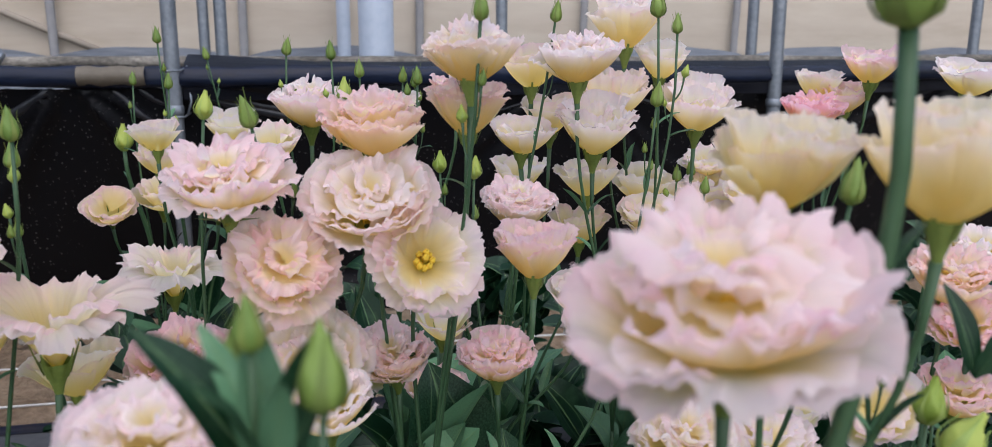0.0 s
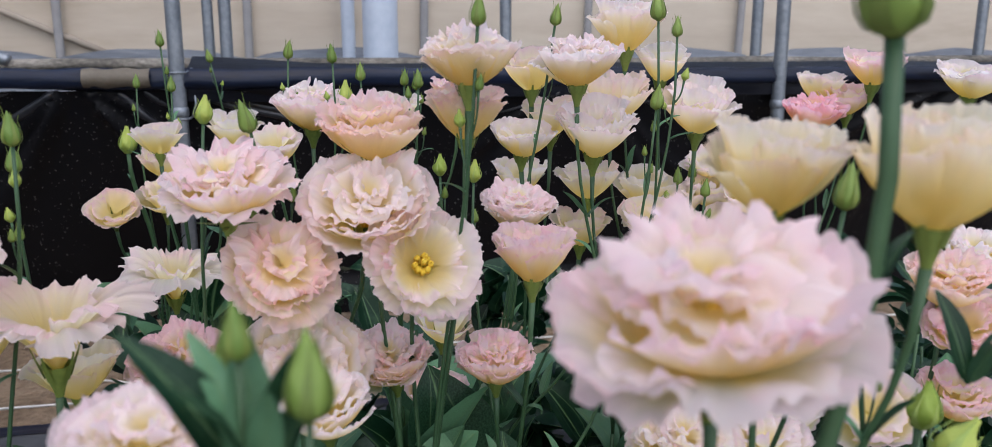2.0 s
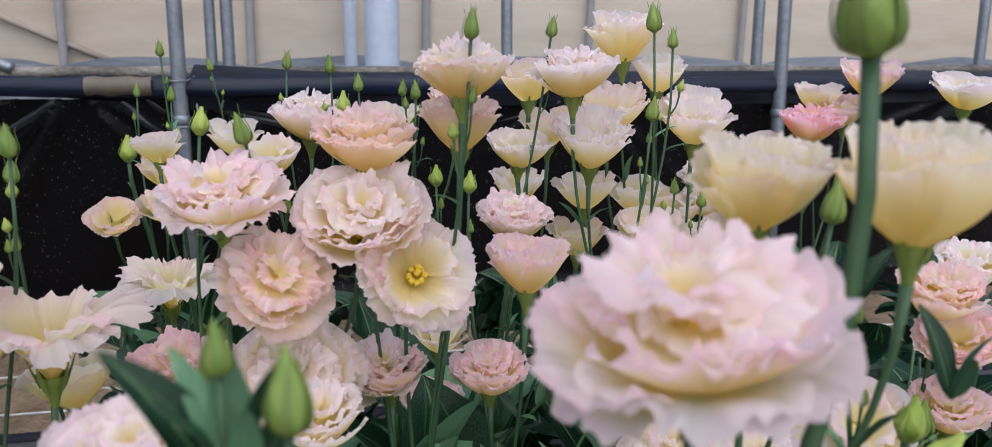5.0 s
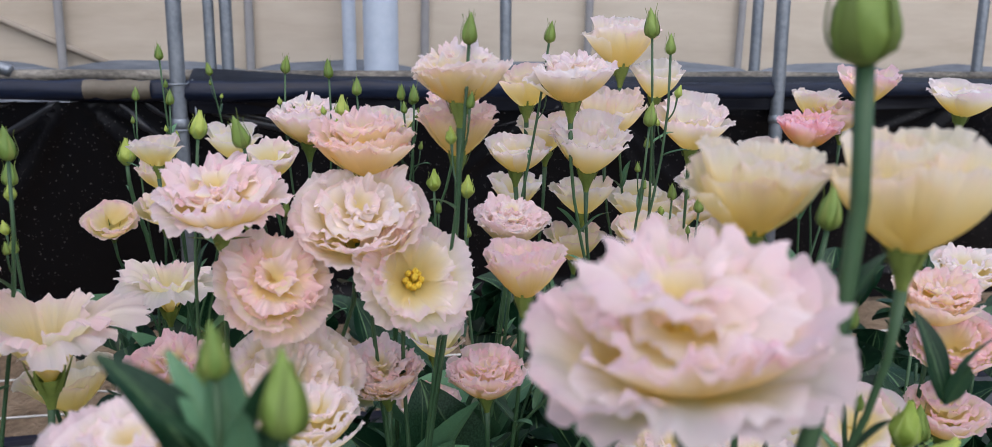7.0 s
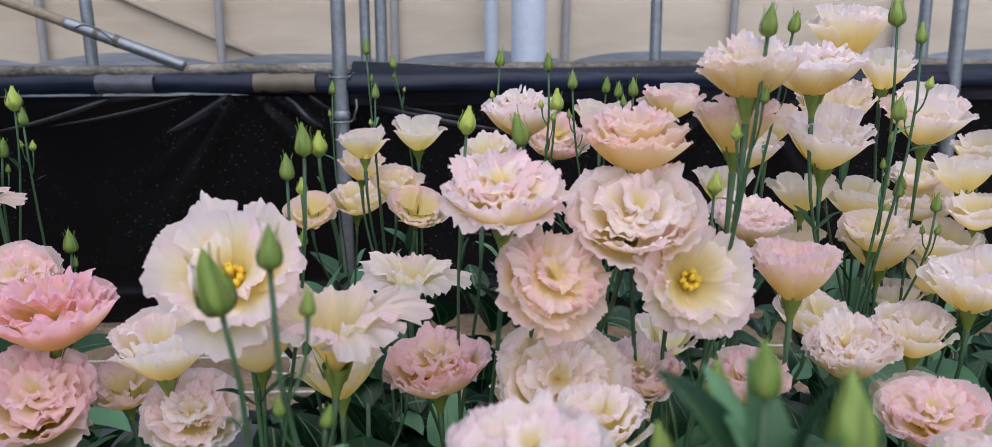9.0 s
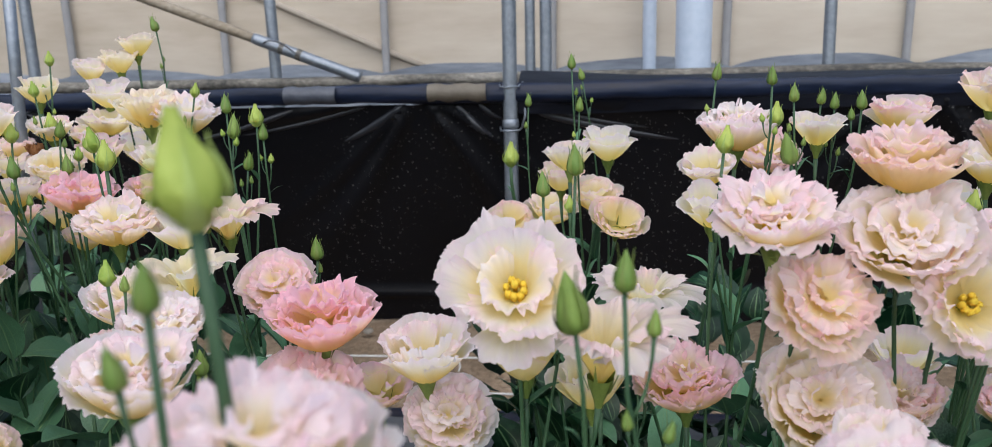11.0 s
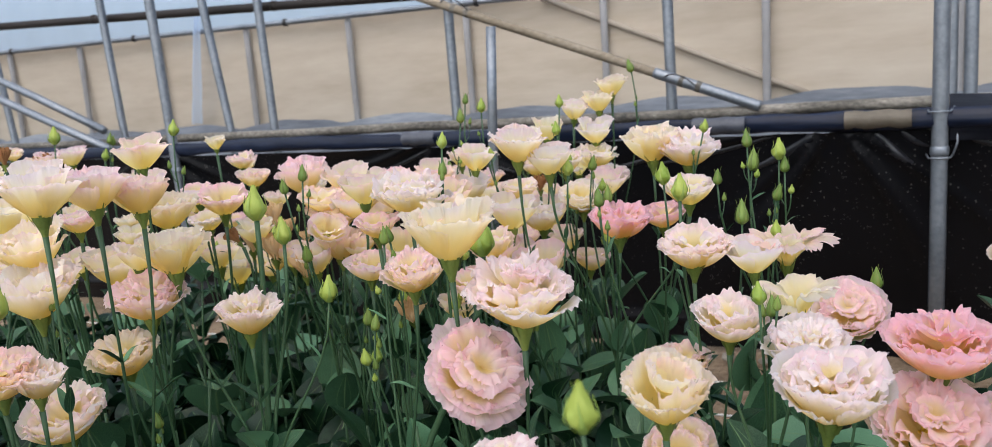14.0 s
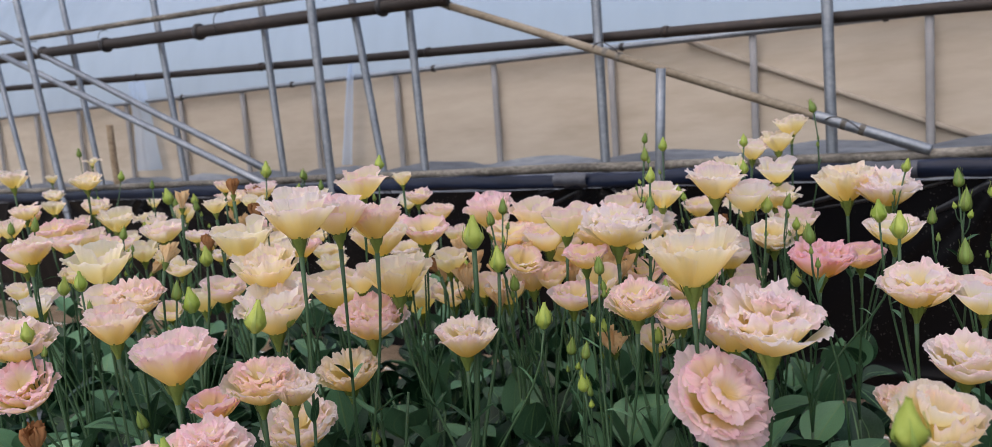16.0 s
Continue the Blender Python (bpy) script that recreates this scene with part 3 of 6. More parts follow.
# whorl: radius and height of the rim, how fast it widens and rises, half angle of a petal, ruffle, outward turn of the rim
WHORLS = {
    "open_outer": (0.42, 0.46, 2.1, 1.02, 58, 0.020, 0.045), "open_middle": (0.37, 0.51, 2.3, 0.96, 58, 0.032, 0.05),
    "open_inner": (0.29, 0.54, 2.3, 0.95, 64, 0.050, 0.07), "open_heart": (0.215, 0.56, 2.2, 0.92, 76, 0.060, 0.06), "open_core": (0.125, 0.56, 1.8, 0.92, 110, 0.055, 0.05),
    "spread_outer": (0.43, 0.27, 1.35, 1.2, 54, 0.032, 0.05), "spread_middle": (0.38, 0.34, 1.9, 1.02, 58, 0.036, 0.07),
    "spread_inner": (0.305, 0.41, 2.1, 0.98, 62, 0.056, 0.08), "spread_heart": (0.225, 0.43, 2.1, 0.94, 76, 0.064, 0.07), "spread_core": (0.13, 0.43, 1.8, 0.92, 110, 0.06, 0.06),
    "ball_outer": (0.42, 0.60, 2.3, 0.95, 58, 0.030, 0.06), "ball_inner": (0.36, 0.70, 2.3, 0.95, 56, 0.045, 0.05), "ball_heart": (0.24, 0.68, 2.2, 1.0, 66, 0.05, 0.04),
    "flat_outer": (0.47, 0.23, 1.3, 1.2, 43, 0.046, 0.05), "flat_middle": (0.35, 0.33, 1.5, 1.05, 58, 0.040, 0.07), "flat_inner": (0.26, 0.37, 1.6, 1.0, 64, 0.050, 0.07),
    "cup_outer": (0.41, 0.60, 2.1, 1.02, 60, 0.022, 0.055), "cup_inner": (0.36, 0.64, 2.0, 1.0, 58, 0.034, 0.05), "cup_heart": (0.23, 0.63, 1.7, 1.02, 66, 0.046, 0.06),
    "horn_outer": (0.35, 0.58, 1.25, 0.95, 45, 0.048, 0.23), "horn_inner": (0.31, 0.66, 1.2, 0.95, 48, 0.052, 0.13),
    "wilt_outer": (0.26, 0.66, 1.6, 0.8, 46, 0.085, -0.10)}


# how far up the crowded inner petals fold out of the cup
FLOOR = {"open_inner": 0.20, "open_heart": 0.32, "open_core": 0.41, "spread_inner": 0.21, "spread_heart": 0.27, "spread_core": 0.31, "ball_heart": 0.34, "cup_heart": 0.26, "flat_inner": 0.05}


def petal_mesh(whorl, seed, fine):
    """One petal: a broad fan that rises from the calyx, opens, and breaks into folds and a fine fringe towards its rim."""
    R, H, widen, climb, half, ruffle, turn_out = WHORLS[whorl]
    rng = random.Random(whorl + str(seed))
    nu, nv = ((16, 7), (28, 11), (56, 18))[fine]
    ph = [rng.uniform(0, 6.28) for _ in range(8)]
    off = rng.uniform(0, 50)
    skew = rng.uniform(-0.08, 0.08)
    curl = turn_out * rng.uniform(0.5, 1.6)
    droop = rng.uniform(-0.03, 0.10) if "outer" in whorl else rng.uniform(-0.03, 0.05)
    pleats = rng.uniform(8.0, 13.0)
    crisp = (0.5, 0.8, 1.0)[fine]

    low = FLOOR.get(whorl, 0.0)

    def line(s):
        return 0.03 + (R - 0.03) * (1 - max(0.0, 1 - s) ** widen) + curl * max(0.0, s) ** 5, low + (H - low) * max(0.0, s) ** (climb + 0.6 * low) - 0.55 * curl * max(0.0, s) ** 9

    verts, uvs = [], []
    for j in range(nv + 1):
        v = (j / nv) ** 0.72
        for i in range(nu + 1):
            u = 2 * i / nu - 1
            drift = noise.noise((u * 1.6 + off, 2.5, 0))
            reach = 1.0 - (0.15 if whorl.startswith("flat") else 0.17) * abs(u) ** 3.5 - skew * u + 0.03 * math.sin(u * 3.6 + ph[5]) + 0.045 * noise.noise((u * 2.2 + off, 0, 0))
            tooth = crisp * (0.020 * noise.noise((u * 13 + off, 4, 0)) + 0.042 * noise.noise((u * 27 + off, 9, 0))) * v ** 8
            s = min(1.15, v * (reach + tooth))
            r, z = line(s)
            r2, z2 = line(s + 0.02)
            run = math.hypot(r2 - r, z2 - z) + 1e-6
            nr, nz = -(z2 - z) / run, (r2 - r) / run
            swing = pleats * u + 2.2 * drift + ph[2]
            strong = 0.65 + 0.9 * noise.noise((u * 1.3 + off, 7, 3))
            d = 1.25 * v ** 2.4 * (0.8 * math.sin(u * 2.8 + ph[3]) + 0.9 * noise.noise((u * 1.7 + off, v * 1.4, 1)))
            d += 1.05 * strong * v ** 3.6 * math.sin(swing + 0.8 * v)
            d += crisp * v ** 7 * (0.30 * math.sin(2.3 * swing + ph[4] + 2 * noise.noise((u * 4 + off, 1, 5))) + 0.75 * noise.noise((u * 8 + off, v, 7)))
            d = ruffle * d + crisp * v ** 8 * (0.010 * math.sin(3.1 * swing + ph[6]) + 0.026 * noise.noise((u * 12 + off, v * 2, 11))) + 0.009 * crisp * v ** 1.5 * noise.noise((u * 9 + off, v * 1.6, 3))
            wide = half * (0.60 + 0.40 * min(1, v * 1.7))
            th = math.radians(u * wide) + 1.4 * ruffle * strong * v ** 4 * math.cos(swing + 0.8 * v)
            r += d * nr + 0.014 * u * v
            z += d * nz * 0.9 - droop * v ** 4
            verts.append((r * math.cos(th), r * math.sin(th), z))
            uvs.append(((u + 1) / 2, v + (1 - v) * 0.75 * low))
    mat = PETAL if not whorl.startswith("wilt") else (WILT if seed < 2 else FADED)
    return mesh_from("petal", verts, grid_faces(nu, nv), mat, uvs)


PETAL_MESH = {}


def petal_of(whorl, seed, fine):
    key = (whorl, seed, fine)
    if key not in PETAL_MESH:
        PETAL_MESH[key] = petal_mesh(whorl, seed, fine)
    return PETAL_MESH[key]


def calyx_mesh(mat=SEPAL, lift=1.0):
    """The green cup under a flower with five narrow pointed sepals."""
    verts, faces = [], []
    prof = tuple((r, z if z < 0 else z * lift) for r, z in ((0.030, -0.21), (0.042, -0.15), (0.070, -0.07), (0.098, 0.0), (0.110, 0.06)))
    for r, z in prof:
        for i in range(10):
            a = 2 * math.pi * i / 10
            verts.append((r * math.cos(a), r * math.sin(a), z))
    for k in range(len(prof) - 1):
        for i in range(10):
            j = (i + 1) % 10
            faces.append((k * 10 + i, k * 10 + j, (k + 1) * 10 + j, (k + 1) * 10 + i))
    for s in range(5):
        a = 2 * math.pi * s / 5 + 0.3
        b0 = len(verts)
        for k in range(5):
            f = k / 4
            r, z, w = 0.085 + (0.10 + 0.07 * (1 - lift)) * f ** 1.3 + 0.02 * math.sin(f * 3), -0.06 + 0.30 * lift * f, 0.026 * (1 - f) + 0.002
            for sd in (-1, 1):
                verts.append((r * math.cos(a) - sd * w * math.sin(a), r * math.sin(a) + sd * w * math.cos(a), z))
        for k in range(4):
            faces.append((b0 + 2 * k, b0 + 2 * k + 1, b0 + 2 * k + 3, b0 + 2 * k + 2))
    return mesh_from("calyx", verts, faces, mat)


def stamen_mesh():
    """A pale pistil with a ring of yellow anthers."""
    rng = random.Random(3)
    verts, faces = [], []
    for s in range(9):
        a = 2 * math.pi * s / 8 + rng.uniform(-0.2, 0.2)
        rad = 0.058 if s < 8 else 0.0
        top = Vector((rad * math.cos(a), rad * math.sin(a), 0.16 + rng.uniform(-0.02, 0.02) + (0.04 if s == 8 else 0)))
        foot = Vector((rad * 0.3 * math.cos(a), rad * 0.3 * math.sin(a), 0.05))
        rings = ((foot, 0.006), (foot.lerp(top, 0.8), 0.006), (top - Vector((0, 0, 0.03)), 0.026), (top + Vector((0, 0, 0.018)), 0.024), (top + Vector((0, 0, 0.040)), 0.005))
        b0 = len(verts)
        for c, r in rings:
            for i in range(5):
                q = 2 * math.pi * i / 5
                verts.append((c.x + r * math.cos(q), c.y + r * math.sin(q), c.z))
        for k in range(4):
            for i in range(5):
                j = (i + 1) % 5
                faces.append((b0 + k * 5 + i, b0 + k * 5 + j, b0 + (k + 1) * 5 + j, b0 + (k + 1) * 5 + i))
    return mesh_from("pistil", verts, faces, STAMEN)


def bud_line(f, opening):
    """Half width of a bud at a share f of its height: a slim drop while green, broad-shouldered with a drawn-out lip once it opens."""
    slim = 0.5 * (math.sin(math.pi * min(1, f * 1.02) ** 0.66) ** 0.8) * (1 - 0.40 * f) * 0.94 + 0.012
    ends = ((0.0, 0.10), (0.10, 0.25), (0.24, 0.44), (0.36, 0.49), (0.50, 0.43), (0.68, 0.29), (0.84, 0.17), (0.95, 0.115), (1.0, 0.09))
    if not opening:
        return slim
    for (f0, r0), (f1, r1) in zip(ends, ends[1:]):
        if f <= f1:
            return r0 + (r1 - r0) * (f - f0) / (f1 - f0)
    return ends[-1][1]


def bud_mesh(mat, seed, opening):
    """A pointed bud of folded petals that wind round one another."""
    verts, faces = [], []
    rng = random.Random(seed)
    n, m = 22, 28
    bend, tall = rng.uniform(-0.10, 0.10), 1.62 if opening else 1.80
    for k in range(n):
        f = k / (n - 1)
        r = bud_line(f, opening)
        for i in range(m):
            a = 2 * math.pi * i / m
            # each fold climbs like a saw tooth: a sharp lip, then a slow fall to the next
            fold = ((a * 3 / (2 * math.pi) + 1.5 * f + 0.13 * seed) % 1.0)
            rr = r * (1 + (0.26 if opening else 0.13) * (fold ** 2 - 0.35) * min(1, 4 * f) + 0.03 * math.sin(7 * a - 3 * f))
            lip = 0.06 * fold if opening and k == n - 1 else 0.0
            verts.append((rr * math.cos(a) + bend * f * f, rr * math.sin(a), tall * f + lip))
    for k in range(n - 1):
        for i in range(m):
            j = (i + 1) % m
            faces.append((k * m + i, k * m + j, (k + 1) * m + j, (k + 1) * m + i))
    faces.append(tuple(range(m - 1, -1, -1)))
    return mesh_from("bud", verts, faces, mat)


def bud_sepal_mesh(seed, mat, opening):
    """Five narrow sepals that hug the bud and end in free, curling threads."""
    rng = random.Random(seed)
    verts, faces = [], []
    for s in range(5):
        a = 2 * math.pi * s / 5 + rng.uniform(-0.15, 0.15)
        tip, side, tall = rng.uniform(0.10, 0.42), rng.uniform(-0.25, 0.25), rng.uniform(1.15, 1.5) if opening else rng.uniform(1.5, 2.05)
        b0 = len(verts)
        for k in range(10):
            f = k / 9
            zz = tall * f
            r = bud_line(min(1.0, zz / (1.62 if opening else 1.80)), opening) * (1.08 if opening else 1.04) + 0.03
            r = max(r, 0.30 * f) + tip * max(0.0, f - 0.55) ** 1.5 - (0.35 * tip * max(0.0, f - 0.85) if tip > 0.3 else 0)
            w = 0.19 * (1 - f) ** 1.7 * min(1.0, 0.5 + 3 * f) + 0.014
            q = a + side * f * f
            for sd in (-1, 0, 1):
                rr = r + (0.03 if sd == 0 else 0)
                verts.append((rr * math.cos(q) - sd * w * math.sin(q), rr * math.sin(q) + sd * w * math.cos(q), zz))
        for k in range(9):
            for c in range(2):
                faces.append((b0 + 3 * k + c, b0 + 3 * k + c + 1, b0 + 3 * k + c + 4, b0 + 3 * k + c + 3))
    return mesh_from("calyx", verts, faces, mat)


def leaf_mesh(seed, width):
    """A pointed oval leaf, folded along the midrib and bent down at the tip. Unit length along x."""
    rng = random.Random(seed)
    nu, nv = 6, 9
    curl, fold, twist = rng.uniform(0.1, 0.55), rng.uniform(0.20, 0.55), rng.uniform(-0.4, 0.4)
    verts, uvs = [], []
    for j in range(nv + 1):
        v = j / nv
        w = width * (math.sin(math.pi * v ** 0.78) ** 0.8 if 0 < v < 1 else 0.0) + 0.012
        for i in range(nu + 1):
            u = 2 * i / nu - 1
            x = v * math.cos(curl * v)
            z = -curl * 0.6 * v * v + fold * w * abs(u) + 0.02 * math.sin(v * 7 + seed) * abs(u) + twist * u * w * v
            verts.append((x, u * w, z))
            uvs.append(((u + 1) / 2, v))
    return mesh_from("leaf", verts, grid_faces(nu, nv), LEAF, uvs)


def curve_between(a, b, da, db, steps):
    """Points of a smooth curve from a, leaving along da, to b, arriving along db."""
    out = []
    c1, c2 = a + da, b - db
    for k in range(steps + 1):
        t = k / steps
        out.append(a * (1 - t) ** 3 + c1 * 3 * t * (1 - t) ** 2 + c2 * 3 * t * t * (1 - t) + b * t ** 3)
    return out


def side_bud_mesh(seed, body, cover):
    """A small bud with its sepals on a thin curved side stalk that springs from the origin; the bud is one wide."""
    rng = random.Random(seed)
    out, rise = rng.uniform(0.9, 1.7), rng.uniform(2.6, 5.0)
    stalk = tube_mesh("stalk", curve_between(Vector((0, 0, 0)), Vector((out, 0, rise)), Vector((out * 0.7, 0, rise * 0.25)), Vector((out * 0.1, 0, rise * 0.5)), 5), [0.13, 0.12, 0.11, 0.11, 0.12, 0.17], STEM, 5)
    lean = Matrix.Translation((out, 0, rise)) @ Matrix.Rotation(rng.uniform(0.0, 0.3), 4, "Y")
    verts, faces, slots = [], [], []
    for slot, (src, m) in enumerate(((stalk, Matrix()), (body, lean), (cover, lean))):
        b0 = len(verts)
        verts += [m @ v.co for v in src.vertices]
        faces += [tuple(b0 + i for i in p.vertices) for p in src.polygons]
        slots += [slot] * len(src.polygons)
    me = mesh_from("side_bud", verts, faces, STEM)
    me.materials.append(body.materials[0])
    me.materials.append(cover.materials[0])
    me.polygons.foreach_set("material_index", slots)
    return me


CALYX, LOW_CALYX, STAMENS = calyx_mesh(), calyx_mesh(SEPAL, 0.12), stamen_mesh()
BUDS = {"G": [bud_mesh(BUD_GREEN, s, False) for s in range(3)], "Y": [bud_mesh(BUD_YELLOW, s + 5, True) for s in range(3)]}
BUD_SEPALS = {"G": [bud_sepal_mesh(s, SEPAL, False) for s in range(3)], "Y": [bud_sepal_mesh(s, PALE_SEPAL, True) for s in range(3)]}
SIDE_BUDS = [side_bud_mesh(s, BUDS["GGGY"[s % 4]][s % 3], BUD_SEPALS["GGGY"[s % 4]][s % 3]) for s in range(8)]
LEAVES = [leaf_mesh(s, w) for s, w in enumerate((0.38, 0.34, 0.40, 0.32, 0.25, 0.36))]
BRACTS = [leaf_mesh(s + 20, w) for s, w in enumerate((0.10, 0.13, 0.08))]
TIP_LEAVES = [leaf_mesh(s + 40, w) for s, w in enumerate((0.10, 0.13, 0.09))]
FORMS = {"O": (("open_outer", 5), ("open_middle", 5), ("open_inner", 4), ("open_heart", 4), ("open_core", 3)), "S": (("spread_outer", 5), ("spread_middle", 5), ("spread_inner", 4), ("spread_heart", 4), ("spread_core", 3)), "F": (("flat_outer", 5), ("flat_middle", 5), ("flat_inner", 4)),
         "C": (("cup_outer", 5), ("cup_inner", 4), ("cup_heart", 3)), "T": (("horn_outer", 5), ("horn_inner", 4)), "W": (("wilt_outer", 6),), "R": (("ball_outer", 5), ("ball_inner", 5), ("ball_heart", 4))}
TALL = {"O": 0.72, "S": 0.60, "F": 0.22, "C": 0.68, "T": 0.68, "W": 0.6, "R": 0.66}


def aim(tilt, azimuth, spin):
    """A turn that leans the upright axis by tilt degrees towards azimuth."""
    return (Matrix.Rotation(radians(azimuth), 4, "Z") @ Matrix.Rotation(radians(tilt), 4, "Y") @ Matrix.Rotation(radians(spin - azimuth), 4, "Z"))


def add_flower(top, rng, kind, hue, at, size, tilt, azimuth, fine):
    """Hangs one flower under the plant top, centred at the place at; gives the foot of its calyx and its axis."""
    turn = aim(tilt, azimuth, rng.uniform(0, 360))
    axis = (turn @ Vector((0, 0, 1))).normalized()
    foot = Vector(at) - axis * size * TALL[kind] * 0.5
    fl = part("flower", LOW_CALYX if kind in "FS" else CALYX, top, Matrix.Translation(foot) @ turn @ Matrix.Scale(size, 4))
    pink, yellow, deep, word = HUES[hue]
    shift, wide_open = rng.uniform(-0.1, 0.1), rng.uniform(-5, 4)
    for w, (whorl, count) in enumerate(FORMS[kind]):
        if whorl.endswith(("heart", "core")) and fine < (2 if whorl.endswith("core") else 1):
            continue
        if not fine:
            count = max(3, count - 1)
        elif fine == 2 and kind in "OS" and w != 1:
            count += 1
        drift = 0.030 if kind in "OS" and w > 1 else 0.0
        for k in range(count):
            seed = rng.randrange(4)
            if kind == "W":
                seed = rng.randrange(2) + (0 if hue == "n" else 2)
            a = 360 * (k + 0.5 * (w % 2)) / count + rng.uniform(-9, 9)
            m = Matrix.Translation((rng.uniform(-drift, drift), rng.uniform(-drift, drift), rng.uniform(-drift, drift))) @ Matrix.Rotation(radians(a), 4, "Z") @ Matrix.Rotation(radians((wide_open, wide_open * 0.5, 0, 0, 0)[w] * (kind == "O") + rng.uniform(-6, 6) * (2.0 if kind == "F" else 1.5 if w > 1 else 1.3)), 4, "Y") @ Matrix.Scale(rng.uniform(0.80, 1.10) if kind == "F" else rng.uniform(0.86, 1.08) if w > 1 else rng.uniform(0.94, 1.05), 4)
            p = part("petal", petal_of(whorl, seed, min(2, fine + 1)), fl, m)
            p.color = (max(0, pink + shift - (0.05 if w else 0.12)) * (0.9, 1.0, 1.0, 0.9, 0.8)[w], yellow * (1.0, 0.95, 0.85, 0.75, 0.75)[w] + (0.12 if kind == "F" else 0.06), max(0, deep + shift * 0.5 if deep > 0.2 else deep), 1)
    if kind in "FT" and fine or kind in "OS" and fine == 2:
        part("pistil", STAMENS, fl)
    return foot - axis * size * 0.195, axis, word


def leaf_pair(top, rng, at, up, size, meshes, droop=25, parts=2):
    base = rng.uniform(0, 360)
    for k in range(parts):
        a = base + 180 * k + rng.uniform(-15, 15)
        m = Matrix.Translation(at) @ Matrix.Rotation(radians(a), 4, "Z") @ Matrix.Rotation(radians(-up + rng.uniform(-droop, droop)), 4, "Y") @ Matrix.Scale(size * rng.uniform(0.8, 1.2), 4)
        part("leaf", rng.choice(meshes), top, m)


COUNT = [0]


def plant(x, y, blooms, buds=(), leaves=4, leaf_top=0.40, spray=True):
    """One lisianthus: a stem from the soil that forks to each flower and bud, with pairs of leaves.
    blooms: (form, hue, x, y, z, width, tilt, azimuth, fine); buds: (colour, x, y, z, width, tilt, azimuth)."""
    COUNT[0] += 1
    rng = random.Random(COUNT[0] * 7 + 1)
    top = new("lisianthus_plant")
    top.location = (x, y, 0)
    org = Vector((x, y, 0))
    low = min([b[4] for b in blooms] + [b[3] for b in buds])
    fork = Vector((rng.uniform(-0.012, 0.012), rng.uniform(-0.012, 0.012), max(0.12, low * rng.uniform(0.60, 0.70))))
    part("stem", tube_mesh("stem", curve_between(Vector((0, 0, -0.02)), fork, Vector((rng.uniform(-0.02, 0.02), rng.uniform(-0.02, 0.02), fork.z * 0.4)), Vector((0, 0, fork.z * 0.3)), 7),
                           [0.0023 - 0.0001 * k for k in range(8)], STEM, 7), top)
    words = []
    for form, hue, bx, by, bz, size, tilt, azimuth, fine in blooms:
        foot, axis, word = add_flower(top, rng, form, hue, Vector((bx, by, bz)) - org, size, tilt, azimuth, fine)
        words.append(("faded " if form == "W" else "") + word)
        rise = max(0.02, (foot - fork).length)
        pts = curve_between(fork, foot, Vector((0, 0, rise * 0.45)), (axis * 0.55 + Vector((0, 0, 0.45))) * rise * 0.35, 9)
        part("stem", tube_mesh("stem", pts, [0.0015 - 0.00004 * k for k in range(8)] + [0.0014, 0.0021], STEM, 7), top)
        if rise > 0.08:
            leaf_pair(top, rng, pts[rng.choice((5, 6))], 55, rng.uniform(0.018, 0.034), BRACTS, parts=2 if fine else 1)
            if fine:
                leaf_pair(top, rng, pts[2], 58, rng.uniform(0.04, 0.06), LEAVES[3:])
    for colour, bx, by, bz, width, tilt, azimuth in buds:
        turn = aim(tilt, azimuth, rng.uniform(0, 360))
        axis = (turn @ Vector((0, 0, 1))).normalized()
        foot = Vector((bx, by, bz)) - org - axis * width * 0.82
        bud = part("bud", rng.choice(BUDS[colour]), top, Matrix.Translation(foot) @ turn @ Matrix.Scale(width, 4))
        part("calyx", rng.choice(BUD_SEPALS[colour]), bud)
        rise = max(0.02, (foot - fork).length)
        thick = 0.0032 if width > 0.0175 else 0.0021 if width > 0.014 else 0.0013
        pts = curve_between(fork, foot, Vector((0, 0, rise * 0.45)), axis * rise * 0.35, 8)
        part("stem", tube_mesh("stem", pts, [thick * (1 - 0.035 * k) for k in range(9)], STEM, 6), top)
        if rise > 0.08:
            leaf_pair(top, rng, pts[6], 55, rng.uniform(0.014, 0.024), BRACTS, parts=1)
            if spray and width < 0.0125:
                turn_at = rng.uniform(0, 360)
                for q in range(rng.choice((1, 2, 2, 3))):
                    m = Matrix.Translation(pts[7].lerp(pts[6], 0.25 + 0.45 * q)) @ Matrix.Rotation(radians(turn_at + 170 * q), 4, "Z") @ Matrix.Scale(rng.uniform(0.0040, 0.0060), 4)
                    part("side_bud", rng.choice(SIDE_BUDS), top, m)
    for k in range(leaves):
        z = 0.05 + (min(leaf_top, fork.z) - 0.03) * (k + rng.uniform(0.2, 0.8)) / leaves
        leaf_pair(top, rng, Vector((fork.x * z / fork.z, fork.y * z / fork.z, z)), rng.uniform(35, 72), rng.uniform(0.055, 0.085) * (1.1 - 0.3 * z / 0.4), LEAVES)
    tint = " and ".join(sorted(set(words))[:2]) if words else ""
    label = ("lisianthus with ruffled " + tint + " flowers" + (" and buds" if buds else "")) if words else "leafy lisianthus stem with closed green buds"
    return tagged(top, label, "flower plant", "lisianthus bed")


